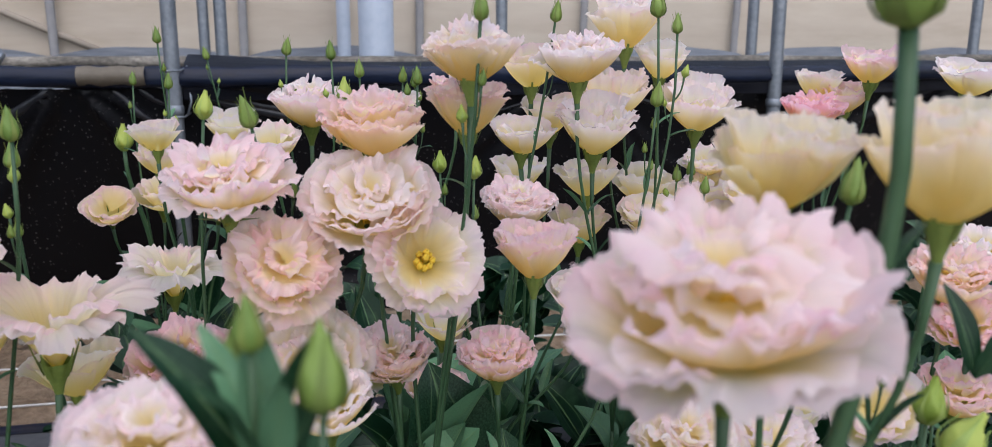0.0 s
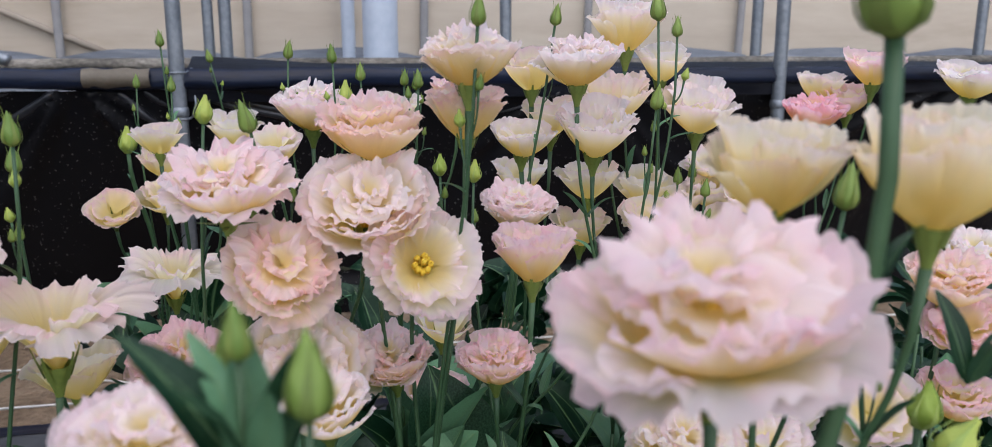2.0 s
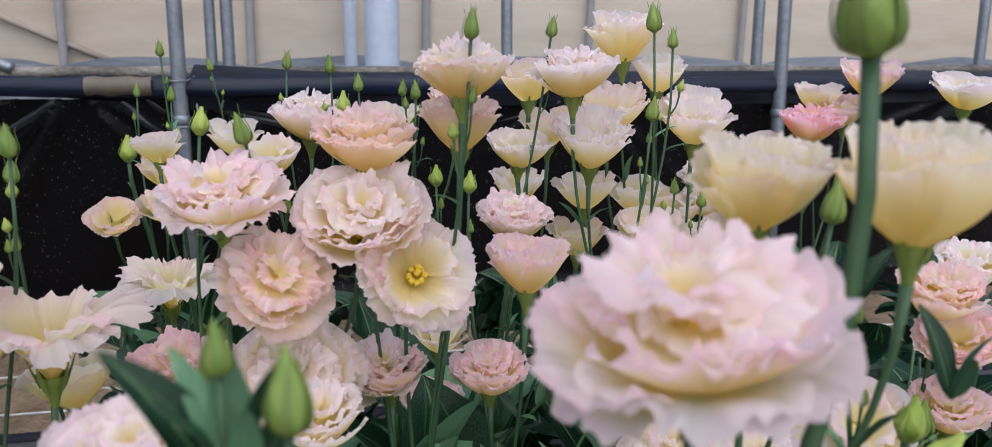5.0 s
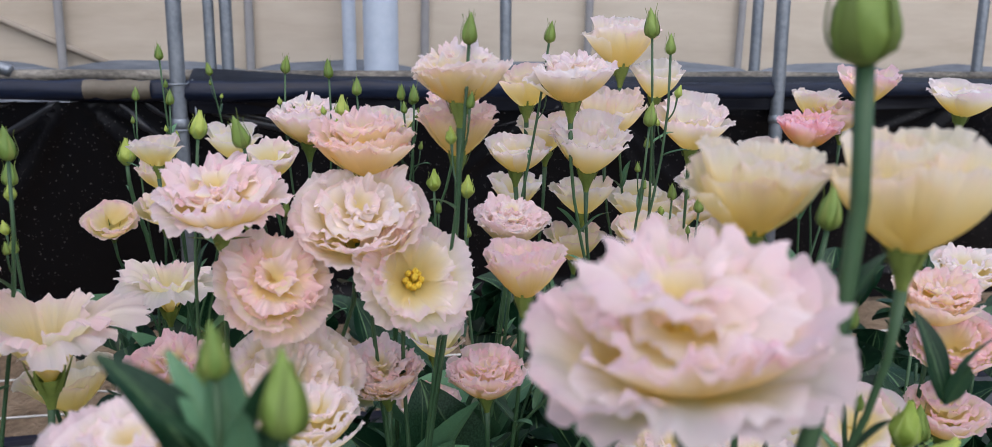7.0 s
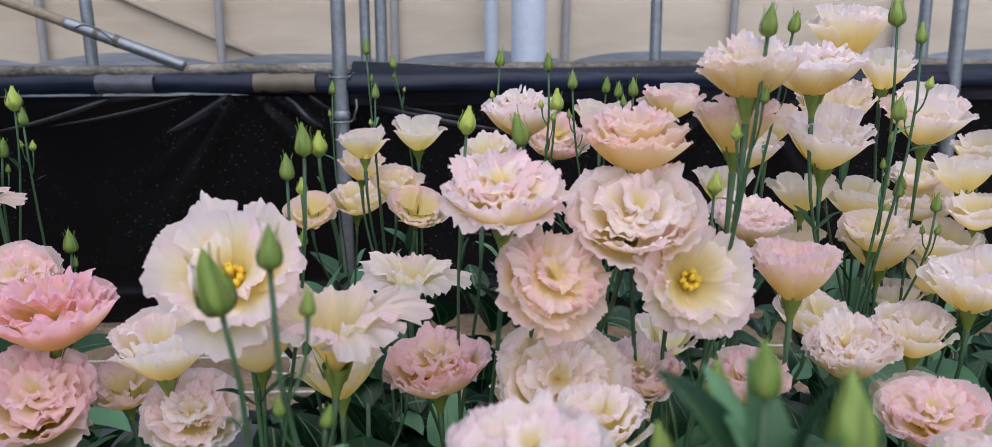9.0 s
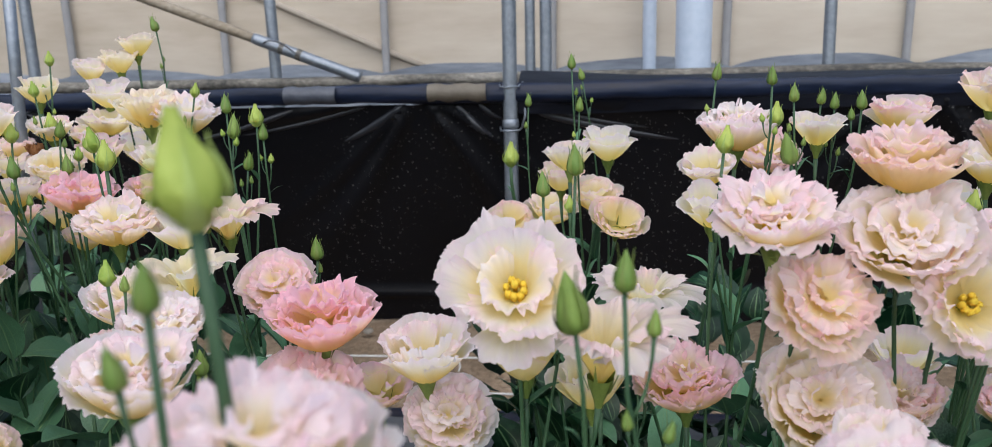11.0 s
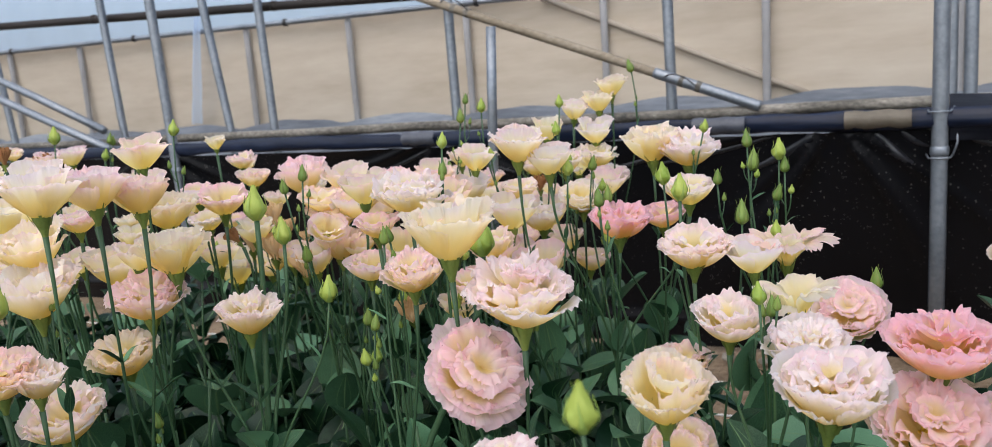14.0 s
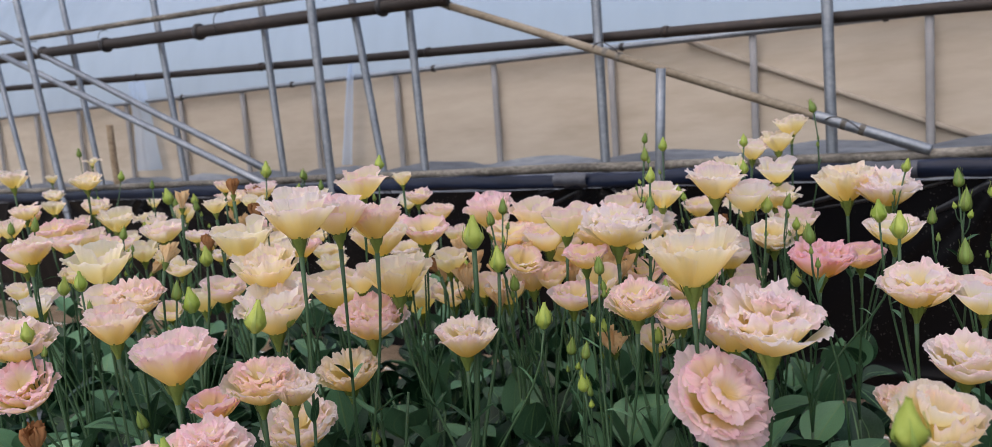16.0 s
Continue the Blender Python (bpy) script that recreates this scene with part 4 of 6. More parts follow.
def shoot(x, y, height, leaves):
    """A young stem with leaves alone."""
    COUNT[0] += 1
    rng = random.Random(COUNT[0] * 13 + 5)
    top = new("lisianthus_shoot")
    top.location = (x, y, 0)
    tip = Vector((rng.uniform(-0.03, 0.03), rng.uniform(-0.03, 0.03), height))
    pts = curve_between(Vector((0, 0, -0.02)), tip, Vector((0, 0, height * 0.4)), Vector((tip.x, tip.y, height * 0.4)), 7)
    part("stem", tube_mesh("stem", pts, [0.003 - 0.0002 * k for k in range(8)], STEM, 6), top)
    for k in range(leaves):
        f = (k + 0.5 + rng.uniform(-0.3, 0.3)) / leaves
        q = pts[min(7, int(f * 7.99))]
        leaf_pair(top, rng, q, rng.uniform(42, 78), rng.uniform(0.07, 0.105) * (1.15 - 0.30 * f), LEAVES)
    return tagged(top, "leafy flowerless lisianthus shoot with blue-green leaves", "flower plant", "lisianthus shoots")



def leafy_tip(top, x, y, z, blades):
    """Upright leaves round the top of a stem; blades: (azimuth, rise, length)."""
    rng = random.Random(8)
    at = Vector((x, y, z)) - Vector(top.location)
    for azimuth, rise, length in blades:
        m = Matrix.Translation(at) @ Matrix.Rotation(radians(azimuth), 4, "Z") @ Matrix.Rotation(radians(-rise), 4, "Y") @ Matrix.Rotation(radians(rng.uniform(-50, 50)), 4, "X") @ Matrix.Scale(length, 4)
        part("leaf", rng.choice(TIP_LEAVES), top, m)


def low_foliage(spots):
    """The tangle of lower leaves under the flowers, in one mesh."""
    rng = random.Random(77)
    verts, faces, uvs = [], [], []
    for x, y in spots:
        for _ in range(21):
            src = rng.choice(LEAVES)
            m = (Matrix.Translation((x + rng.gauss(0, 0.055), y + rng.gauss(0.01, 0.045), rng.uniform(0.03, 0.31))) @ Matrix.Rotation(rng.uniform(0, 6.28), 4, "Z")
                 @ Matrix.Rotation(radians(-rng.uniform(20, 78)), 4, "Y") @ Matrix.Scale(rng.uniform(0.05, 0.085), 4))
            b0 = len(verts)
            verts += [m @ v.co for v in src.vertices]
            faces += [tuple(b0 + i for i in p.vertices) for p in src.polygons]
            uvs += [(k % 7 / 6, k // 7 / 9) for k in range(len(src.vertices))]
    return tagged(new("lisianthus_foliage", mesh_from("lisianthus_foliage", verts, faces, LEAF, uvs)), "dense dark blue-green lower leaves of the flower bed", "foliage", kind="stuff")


# ---------------------------------------------------------------- the bed, plant by plant
plant(-0.223, 0.160, [("O", "w", -0.217, 0.155, 0.639, 0.066, 3, -89, 2)], [("Y", -0.222, 0.152, 0.702, 0.0147, 5, 257), ("G", -0.226, 0.139, 0.682, 0.0060, 7, 309)])
plant(0.091, 0.189, [("S", "L", 0.087, 0.167, 0.651, 0.075, 15, -125, 2)], [("G", 0.130, 0.177, 0.721, 0.0179, 11, 194)])
plant(-0.085, 0.254, [("O", "w", -0.055, 0.236, 0.589, 0.050, 7, -71, 2)], [("G", -0.021, 0.175, 0.640, 0.0066, 2, 86), ("G", -0.133, 0.267, 0.646, 0.0085, 3, 26)])
plant(0.139, 0.236, [("R", "y", 0.168, 0.201, 0.668, 0.050, -2, -108, 2), ("R", "y", 0.141, 0.241, 0.662, 0.046, 5, -106, 2)])
plant(0.200, 0.347, [("O", "c", 0.161, 0.335, 0.515, 0.058, 9, -94, 2), ("O", "b", 0.207, 0.343, 0.504, 0.050, 1, -112, 1)], [("G", 0.196, 0.283, 0.647, 0.0105, 14, 44)])
plant(-0.012, 0.447, [("O", "w", -0.006, 0.382, 0.526, 0.050, 10, -106, 1), ("S", "k", -0.025, 0.420, 0.585, 0.062, 46, -71, 2), ("O", "c", -0.020, 0.431, 0.524, 0.076, 42, -87, 2)], [("G", -0.041, 0.445, 0.658, 0.0102, 14, 210)])
plant(-0.180, 0.436, [("F", "L", -0.181, 0.401, 0.594, 0.079, 39, -88, 2), ("C", "y", -0.179, 0.434, 0.548, 0.050, -1, -110, 0), ("T", "c", -0.137, 0.423, 0.558, 0.069, 5, -48, 2)], [("G", -0.151, 0.441, 0.654, 0.0099, 1, 296)])
plant(-0.060, 0.479, [("S", "L", -0.051, 0.425, 0.631, 0.068, 9, -91, 2), ("O", "p", -0.087, 0.471, 0.519, 0.063, 9, -107, 2), ("O", "b", 0.019, 0.435, 0.616, 0.072, 35, -88, 2)], [("Y", -0.067, 0.484, 0.658, 0.0097, 8, 43)])
plant(-0.433, 0.347, [("R", "y", -0.448, 0.316, 0.567, 0.054, 13, -63, 2), ("O", "k", -0.452, 0.353, 0.518, 0.045, 44, -69, 1)])
plant(0.054, 0.448, [("O", "c", 0.072, 0.431, 0.692, 0.055, -1, -76, 2), ("C", "k", 0.074, 0.449, 0.658, 0.048, 3, -90, 2), ("F", "b", 0.046, 0.426, 0.580, 0.071, 55, -83, 2)], [("G", 0.074, 0.413, 0.712, 0.0090, 4, 284)])
plant(-0.388, 0.428, [("O", "b", -0.368, 0.363, 0.564, 0.069, 10, -48, 2), ("O", "b", -0.391, 0.437, 0.560, 0.057, 8, -71, 2)], [("G", -0.360, 0.419, 0.545, 0.0090, 2, 312)])
plant(-0.497, 0.256, [("O", "b", -0.511, 0.240, 0.555, 0.046, 4, -65, 2)])
plant(0.043, 0.462, [("O", "k", 0.023, 0.458, 0.653, 0.060, 3, -73, 2), ("O", "w", 0.028, 0.459, 0.514, 0.050, 28, -105, 1), ("O", "k", 0.033, 0.459, 0.514, 0.048, 9, -109, 2)])
plant(0.112, 0.501, [("C", "p", 0.113, 0.451, 0.576, 0.054, -1, -129, 2), ("O", "p", 0.091, 0.451, 0.514, 0.050, 8, -115, 2), ("O", "b", 0.172, 0.496, 0.510, 0.064, 8, -128, 2)], [("Y", 0.092, 0.533, 0.610, 0.0093, 4, 322)])
plant(-0.577, 0.353, [("O", "b", -0.543, 0.340, 0.617, 0.071, 4, -72, 2), ("S", "p", -0.569, 0.330, 0.568, 0.071, 43, -32, 2), ("C", "y", -0.592, 0.344, 0.651, 0.062, 1, -46, 2)])
plant(0.313, 0.366, [("O", "b", 0.280, 0.362, 0.508, 0.050, 43, -120, 0), ("O", "k", 0.328, 0.380, 0.574, 0.050, 9, -130, 2), ("O", "p", 0.333, 0.366, 0.550, 0.050, 31, -138, 1)], [("G", 0.302, 0.348, 0.515, 0.0129, 12, 205)])
plant(-0.153, 0.519, [("C", "y", -0.142, 0.467, 0.515, 0.050, -1, -93, 0)], [("G", -0.171, 0.497, 0.630, 0.0090, 12, 88), ("G", -0.106, 0.516, 0.494, 0.0107, 4, 84)])
plant(-0.234, 0.508, [("C", "L", -0.245, 0.475, 0.529, 0.060, 8, -104, 2), ("O", "w", -0.231, 0.477, 0.489, 0.061, 33, -74, 2), ("O", "p", -0.286, 0.519, 0.489, 0.050, 10, -95, 0)])
plant(0.237, 0.453, [("O", "p", 0.185, 0.422, 0.502, 0.060, 12, -140, 2), ("C", "c", 0.210, 0.483, 0.476, 0.050, 4, -132, 0), ("C", "c", 0.262, 0.422, 0.474, 0.050, 5, -109, 0)])
plant(0.372, 0.404, [("O", "p", 0.337, 0.371, 0.509, 0.050, 9, -134, 1), ("O", "w", 0.392, 0.433, 0.572, 0.050, 8, -118, 1)])
plant(-0.313, 0.507, [("O", "p", -0.320, 0.472, 0.501, 0.080, 31, -72, 2), ("O", "d", -0.313, 0.495, 0.549, 0.075, 6, -68, 2)])
plant(-0.430, 0.509, [("T", "y", -0.405, 0.504, 0.570, 0.052, 0, -83, 0), ("O", "w", -0.454, 0.514, 0.551, 0.059, 9, -51, 1)], [("G", -0.417, 0.468, 0.574, 0.0090, 2, 322), ("Y", -0.420, 0.438, 0.592, 0.0093, 12, 113)])
plant(-0.067, 0.585, [("T", "c", -0.106, 0.563, 0.539, 0.053, 8, -80, 1), ("C", "c", -0.056, 0.594, 0.594, 0.050, 8, -98, 0)])
plant(0.123, 0.596, [("O", "b", 0.130, 0.571, 0.578, 0.060, 10, -80, 2), ("O", "b", 0.131, 0.581, 0.579, 0.056, 5, -131, 1), ("O", "b", 0.181, 0.571, 0.508, 0.056, 9, -95, 0)], [("G", 0.162, 0.598, 0.709, 0.0090, 9, 299), ("Y", 0.076, 0.586, 0.605, 0.0097, 4, 268)])
plant(0.072, 0.576, [("O", "p", 0.066, 0.539, 0.455, 0.050, 11, -82, 0), ("C", "b", 0.076, 0.575, 0.490, 0.050, 6, -74, 0)])
plant(0.239, 0.518, [("C", "w", 0.244, 0.493, 0.552, 0.058, 6, -143, 1), ("C", "b", 0.215, 0.499, 0.518, 0.052, 9, -123, 1)])
plant(-0.856, 0.161, [("O", "p", -0.852, 0.151, 0.555, 0.057, 5, -21, 2), ("O", "p", -0.888, 0.124, 0.547, 0.041, 9, -33, 0), ("C", "p", -0.922, 0.179, 0.598, 0.063, 4, -13, 1)], [("Y", -0.824, 0.104, 0.572, 0.0121, 3, 190)])
plant(0.219, 0.610, [("O", "w", 0.179, 0.596, 0.681, 0.066, 4, -101, 2), ("C", "w", 0.199, 0.614, 0.624, 0.068, 8, -99, 1), ("O", "w", 0.147, 0.637, 0.619, 0.056, 6, -98, 0)], [("G", 0.239, 0.591, 0.650, 0.0108, 3, 17), ("G", 0.258, 0.607, 0.701, 0.0090, 9, 92)])
plant(-0.699, 0.432, [("O", "k", -0.666, 0.411, 0.605, 0.051, 9, -54, 1)], [("Y", -0.719, 0.411, 0.532, 0.0090, 8, 243), ("Y", -0.624, 0.445, 0.625, 0.0193, 0, 38), ("G", -0.722, 0.458, 0.620, 0.0090, 5, 43)])
plant(-0.871, 0.243, [("O", "k", -0.881, 0.222, 0.575, 0.057, 6, -12, 1), ("O", "c", -0.861, 0.235, 0.567, 0.043, 7, -8, 1), ("C", "c", -0.878, 0.270, 0.690, 0.060, 2, -58, 1)], [("Y", -0.908, 0.245, 0.615, 0.0158, 13, 70)])
plant(-0.404, 0.628, [("O", "p", -0.378, 0.587, 0.537, 0.063, 38, -95, 2), ("T", "k", -0.430, 0.628, 0.578, 0.054, 3, -95, 1), ("C", "w", -0.450, 0.593, 0.579, 0.050, 4, -49, 0)], [("G", -0.360, 0.632, 0.552, 0.0109, 1, 56), ("Y", -0.438, 0.629, 0.594, 0.0090, 5, 53)])
plant(-0.495, 0.624, [("O", "c", -0.497, 0.583, 0.590, 0.064, 9, -65, 1), ("O", "k", -0.511, 0.590, 0.485, 0.053, 6, -47, 1)], [("Y", -0.514, 0.609, 0.634, 0.0145, 3, 2), ("Y", -0.533, 0.624, 0.644, 0.0126, 4, 265), ("G", -0.469, 0.643, 0.605, 0.0131, 10, 101)])
plant(0.168, 0.696, [("C", "k", 0.164, 0.679, 0.665, 0.056, -1, -98, 0), ("C", "c", 0.184, 0.691, 0.625, 0.056, 4, -103, 0), ("C", "k", 0.214, 0.695, 0.526, 0.056, 0, -129, 0)])
plant(-0.916, 0.341, [("C", "p", -0.887, 0.321, 0.684, 0.054, 1, -22, 1), ("C", "k", -0.880, 0.356, 0.674, 0.053, 2, -34, 1), ("O", "c", -0.924, 0.289, 0.510, 0.068, 11, -47, 1)], [("G", -0.917, 0.368, 0.472, 0.0090, 5, 206), ("Y", -0.965, 0.324, 0.591, 0.0108, 14, 3)])
plant(-1.023, 0.157, [("W", "n", -0.995, 0.109, 0.550, 0.035, -2, 0, 0), ("O", "p", -1.059, 0.134, 0.575, 0.058, 29, -47, 1)], [("Y", -1.060, 0.145, 0.616, 0.0101, 3, 213)])
plant(0.274, 0.679, [("O", "c", 0.261, 0.651, 0.546, 0.056, 10, -119, 0), ("C", "c", 0.290, 0.691, 0.520, 0.070, 6, -128, 1), ("C", "c", 0.242, 0.705, 0.639, 0.070, 6, -103, 1)], [("G", 0.252, 0.632, 0.716, 0.0132, 6, 106), ("G", 0.306, 0.642, 0.569, 0.0090, 1, 141)])
plant(0.063, 0.726, [("O", "p", 0.106, 0.707, 0.649, 0.057, 5, -109, 0), ("C", "c", 0.057, 0.761, 0.626, 0.050, 1, -115, 0)], [("G", 0.072, 0.694, 0.657, 0.0090, 1, 87), ("G", 0.026, 0.721, 0.661, 0.0090, 3, 108)])
plant(-0.007, 0.741, [("O", "b", -0.046, 0.698, 0.605, 0.050, 10, -117, 0), ("O", "b", -0.015, 0.741, 0.634, 0.071, 7, -81, 2)], [("G", 0.003, 0.699, 0.677, 0.0090, 5, 228), ("G", -0.033, 0.746, 0.678, 0.0090, 9, 306), ("Y", 0.013, 0.723, 0.644, 0.0126, 3, 356)])
plant(-1.020, 0.249, [("O", "d", -0.966, 0.238, 0.541, 0.046, 7, -56, 0), ("C", "k", -1.021, 0.194, 0.612, 0.052, 4, -30, 1)], [("Y", -1.035, 0.275, 0.614, 0.0145, 13, 165), ("G", -1.045, 0.220, 0.520, 0.0104, 12, 263), ("G", -1.043, 0.268, 0.623, 0.0104, 8, 50)])
plant(-0.830, 0.422, [("O", "c", -0.832, 0.406, 0.565, 0.060, 3, -28, 1), ("C", "y", -0.892, 0.390, 0.618, 0.063, 3, -67, 1)], [("Y", -0.836, 0.435, 0.652, 0.0185, 1, 114), ("Y", -0.818, 0.445, 0.626, 0.0146, 0, 161), ("Y", -0.766, 0.433, 0.580, 0.0140, 5, 83)])
plant(0.274, 0.724, [("C", "c", 0.223, 0.702, 0.567, 0.056, 1, -93, 0), ("C", "c", 0.258, 0.718, 0.699, 0.070, 4, -102, 1), ("C", "c", 0.278, 0.713, 0.557, 0.056, 9, -116, 0)], [("G", 0.306, 0.700, 0.568, 0.0090, 13, 69)])
plant(-0.727, 0.554, [("O", "b", -0.739, 0.530, 0.648, 0.070, 4, -25, 1), ("W", "k", -0.754, 0.533, 0.528, 0.043, 33, -70, 0)], [("G", -0.714, 0.548, 0.663, 0.0090, 9, 93), ("Y", -0.717, 0.554, 0.535, 0.0100, 12, 313), ("Y", -0.714, 0.552, 0.688, 0.0091, 12, 91)])
plant(0.314, 0.708, [("C", "w", 0.313, 0.682, 0.631, 0.070, 10, -105, 1), ("C", "c", 0.325, 0.719, 0.463, 0.056, 4, -130, 0), ("C", "b", 0.293, 0.721, 0.668, 0.056, 4, -93, 0)])
plant(-0.754, 0.538, [("O", "p", -0.762, 0.505, 0.622, 0.046, 8, -69, 0), ("O", "p", -0.790, 0.527, 0.578, 0.051, 6, -32, 0)], [("G", -0.743, 0.494, 0.613, 0.0090, 8, 231), ("G", -0.785, 0.507, 0.531, 0.0105, 7, 348), ("Y", -0.770, 0.546, 0.541, 0.0100, 5, 75)])
plant(-0.921, 0.388, [("O", "p", -0.915, 0.377, 0.584, 0.070, 11, -38, 1), ("O", "y", -0.931, 0.357, 0.537, 0.062, 12, -52, 1), ("C", "c", -0.947, 0.400, 0.611, 0.045, 0, -66, 0)])
plant(-1.081, 0.219, [("O", "c", -1.085, 0.145, 0.611, 0.062, 9, -10, 1), ("C", "k", -1.091, 0.227, 0.618, 0.045, 9, -43, 0)], [("Y", -1.073, 0.199, 0.645, 0.0106, 2, 174)])
plant(-1.011, 0.346, [("C", "c", -0.982, 0.323, 0.596, 0.070, 7, -35, 1), ("C", "y", -1.011, 0.344, 0.629, 0.068, 11, -61, 1)])
plant(0.537, 0.637, [("O", "w", 0.517, 0.609, 0.665, 0.060, 4, -119, 0)])
plant(0.170, 0.777, [("C", "c", 0.175, 0.766, 0.559, 0.056, 2, -87, 0)])
plant(-0.719, 0.605, [("O", "p", -0.701, 0.560, 0.555, 0.044, 8, -79, 0), ("O", "p", -0.708, 0.596, 0.549, 0.049, 8, -43, 0), ("C", "k", -0.735, 0.591, 0.519, 0.042, 7, -43, 0)], [("Y", -0.722, 0.588, 0.575, 0.0091, 14, 85)])
plant(0.074, 0.826, [("O", "p", 0.025, 0.815, 0.600, 0.066, 29, -73, 1)], [("G", 0.069, 0.798, 0.650, 0.0090, 12, 271), ("G", 0.080, 0.795, 0.646, 0.0090, 0, 339)])
plant(-0.683, 0.679, [("C", "p", -0.673, 0.635, 0.522, 0.070, 2, -32, 1), ("O", "k", -0.709, 0.619, 0.579, 0.053, 7, -89, 0), ("C", "c", -0.701, 0.680, 0.668, 0.060, 3, -48, 1)], [("Y", -0.655, 0.700, 0.642, 0.0121, 4, 66)])
plant(-1.123, 0.267, [("O", "k", -1.080, 0.248, 0.621, 0.060, 4, -51, 1), ("C", "y", -1.153, 0.262, 0.645, 0.064, 5, -31, 0)])
plant(-0.842, 0.573, [("C", "k", -0.814, 0.563, 0.643, 0.053, 4, -26, 0), ("C", "k", -0.812, 0.618, 0.569, 0.053, 29, -54, 0)], [("G", -0.833, 0.490, 0.594, 0.0104, 14, 297), ("G", -0.877, 0.520, 0.652, 0.0090, 6, 256)])
plant(-0.633, 0.742, [("O", "d", -0.605, 0.712, 0.586, 0.068, 7, -40, 1), ("C", "b", -0.672, 0.693, 0.651, 0.055, 2, -62, 0), ("O", "c", -0.544, 0.757, 0.610, 0.058, 4, -61, 0)], [("G", -0.621, 0.722, 0.608, 0.0110, 2, 146), ("G", -0.653, 0.768, 0.635, 0.0104, 13, 340)])
plant(0.366, 0.726, [("O", "w", 0.384, 0.708, 0.548, 0.056, 10, -135, 0), ("C", "c", 0.361, 0.714, 0.515, 0.066, 8, -116, 0), ("C", "k", 0.351, 0.712, 0.486, 0.056, 4, -119, 0)])
plant(-0.141, 0.883, [("C", "c", -0.161, 0.837, 0.592, 0.050, -1, -80, 0), ("O", "k", -0.111, 0.852, 0.525, 0.060, 29, -76, 0), ("C", "k", -0.172, 0.895, 0.560, 0.050, 4, -93, 0)], [("G", -0.151, 0.865, 0.640, 0.0090, 3, 7), ("G", -0.159, 0.870, 0.683, 0.0090, 3, 237)])
plant(-1.018, 0.473, [("C", "k", -0.987, 0.453, 0.697, 0.052, 0, -47, 0), ("O", "y", -0.996, 0.481, 0.640, 0.070, 8, -52, 0), ("O", "y", -1.012, 0.426, 0.597, 0.070, 1, -51, 0)])
plant(0.374, 0.783, [("C", "c", 0.392, 0.745, 0.572, 0.060, 2, -110, 0), ("O", "w", 0.383, 0.791, 0.541, 0.070, 9, -141, 0), ("C", "c", 0.344, 0.786, 0.524, 0.056, 9, -142, 0)], [("G", 0.367, 0.806, 0.552, 0.0105, 5, 180)])
plant(-1.067, 0.421, [("C", "y", -1.084, 0.374, 0.649, 0.070, 4, -58, 0), ("O", "p", -1.055, 0.426, 0.638, 0.043, 4, -28, 0)])
plant(-0.154, 0.912, [("O", "k", -0.136, 0.895, 0.543, 0.064, 7, -85, 0)])
plant(-0.790, 0.667, [("C", "c", -0.751, 0.622, 0.508, 0.042, 10, -44, 0), ("W", "k", -0.818, 0.673, 0.568, 0.056, 21, -51, 0)])
plant(0.501, 0.795, [("O", "d", 0.483, 0.778, 0.617, 0.070, 8, -98, 1), ("C", "c", 0.439, 0.800, 0.583, 0.056, 3, -134, 0), ("O", "p", 0.535, 0.805, 0.629, 0.065, 9, -134, 0)])
plant(-0.596, 0.855, [("O", "d", -0.589, 0.808, 0.573, 0.054, 8, -89, 0), ("O", "w", -0.568, 0.860, 0.641, 0.073, 7, -61, 1), ("C", "y", -0.614, 0.868, 0.644, 0.071, 4, -79, 1)], [("Y", -0.545, 0.838, 0.665, 0.0093, 13, 348), ("Y", -0.650, 0.787, 0.608, 0.0090, 5, 33)])
plant(-0.748, 0.773, [("C", "c", -0.739, 0.730, 0.587, 0.064, 2, -55, 0), ("O", "p", -0.758, 0.721, 0.549, 0.064, 8, -76, 0), ("O", "c", -0.746, 0.774, 0.609, 0.049, 5, -52, 0)], [("Y", -0.786, 0.781, 0.649, 0.0096, 6, 253), ("Y", -0.808, 0.738, 0.605, 0.0085, 0, 158)])
plant(-0.908, 0.615, [("O", "p", -0.899, 0.606, 0.595, 0.048, 29, -32, 0), ("C", "k", -0.900, 0.624, 0.570, 0.055, 3, -73, 0), ("C", "b", -0.923, 0.606, 0.558, 0.057, 4, -67, 0)], [("G", -0.900, 0.577, 0.657, 0.0105, 8, 60)])
plant(-0.687, 0.697, [("C", "p", -0.691, 0.697, 0.536, 0.067, 9, -73, 0)])
plant(0.526, 0.811, [("O", "p", 0.544, 0.777, 0.663, 0.070, 4, -101, 0), ("C", "c", 0.517, 0.829, 0.636, 0.056, -1, -98, 0)])
plant(0.401, 0.853, [("O", "w", 0.394, 0.824, 0.559, 0.060, 8, -137, 0)], [("G", 0.406, 0.842, 0.541, 0.0090, 14, 93)])
plant(-0.827, 0.738, [("O", "p", -0.805, 0.716, 0.565, 0.053, 9, -44, 0), ("C", "k", -0.810, 0.707, 0.609, 0.065, 9, -48, 0), ("C", "c", -0.801, 0.770, 0.644, 0.050, 6, -40, 0)], [("G", -0.831, 0.750, 0.591, 0.0121, 10, 160), ("Y", -0.826, 0.677, 0.607, 0.0084, 10, 259)])
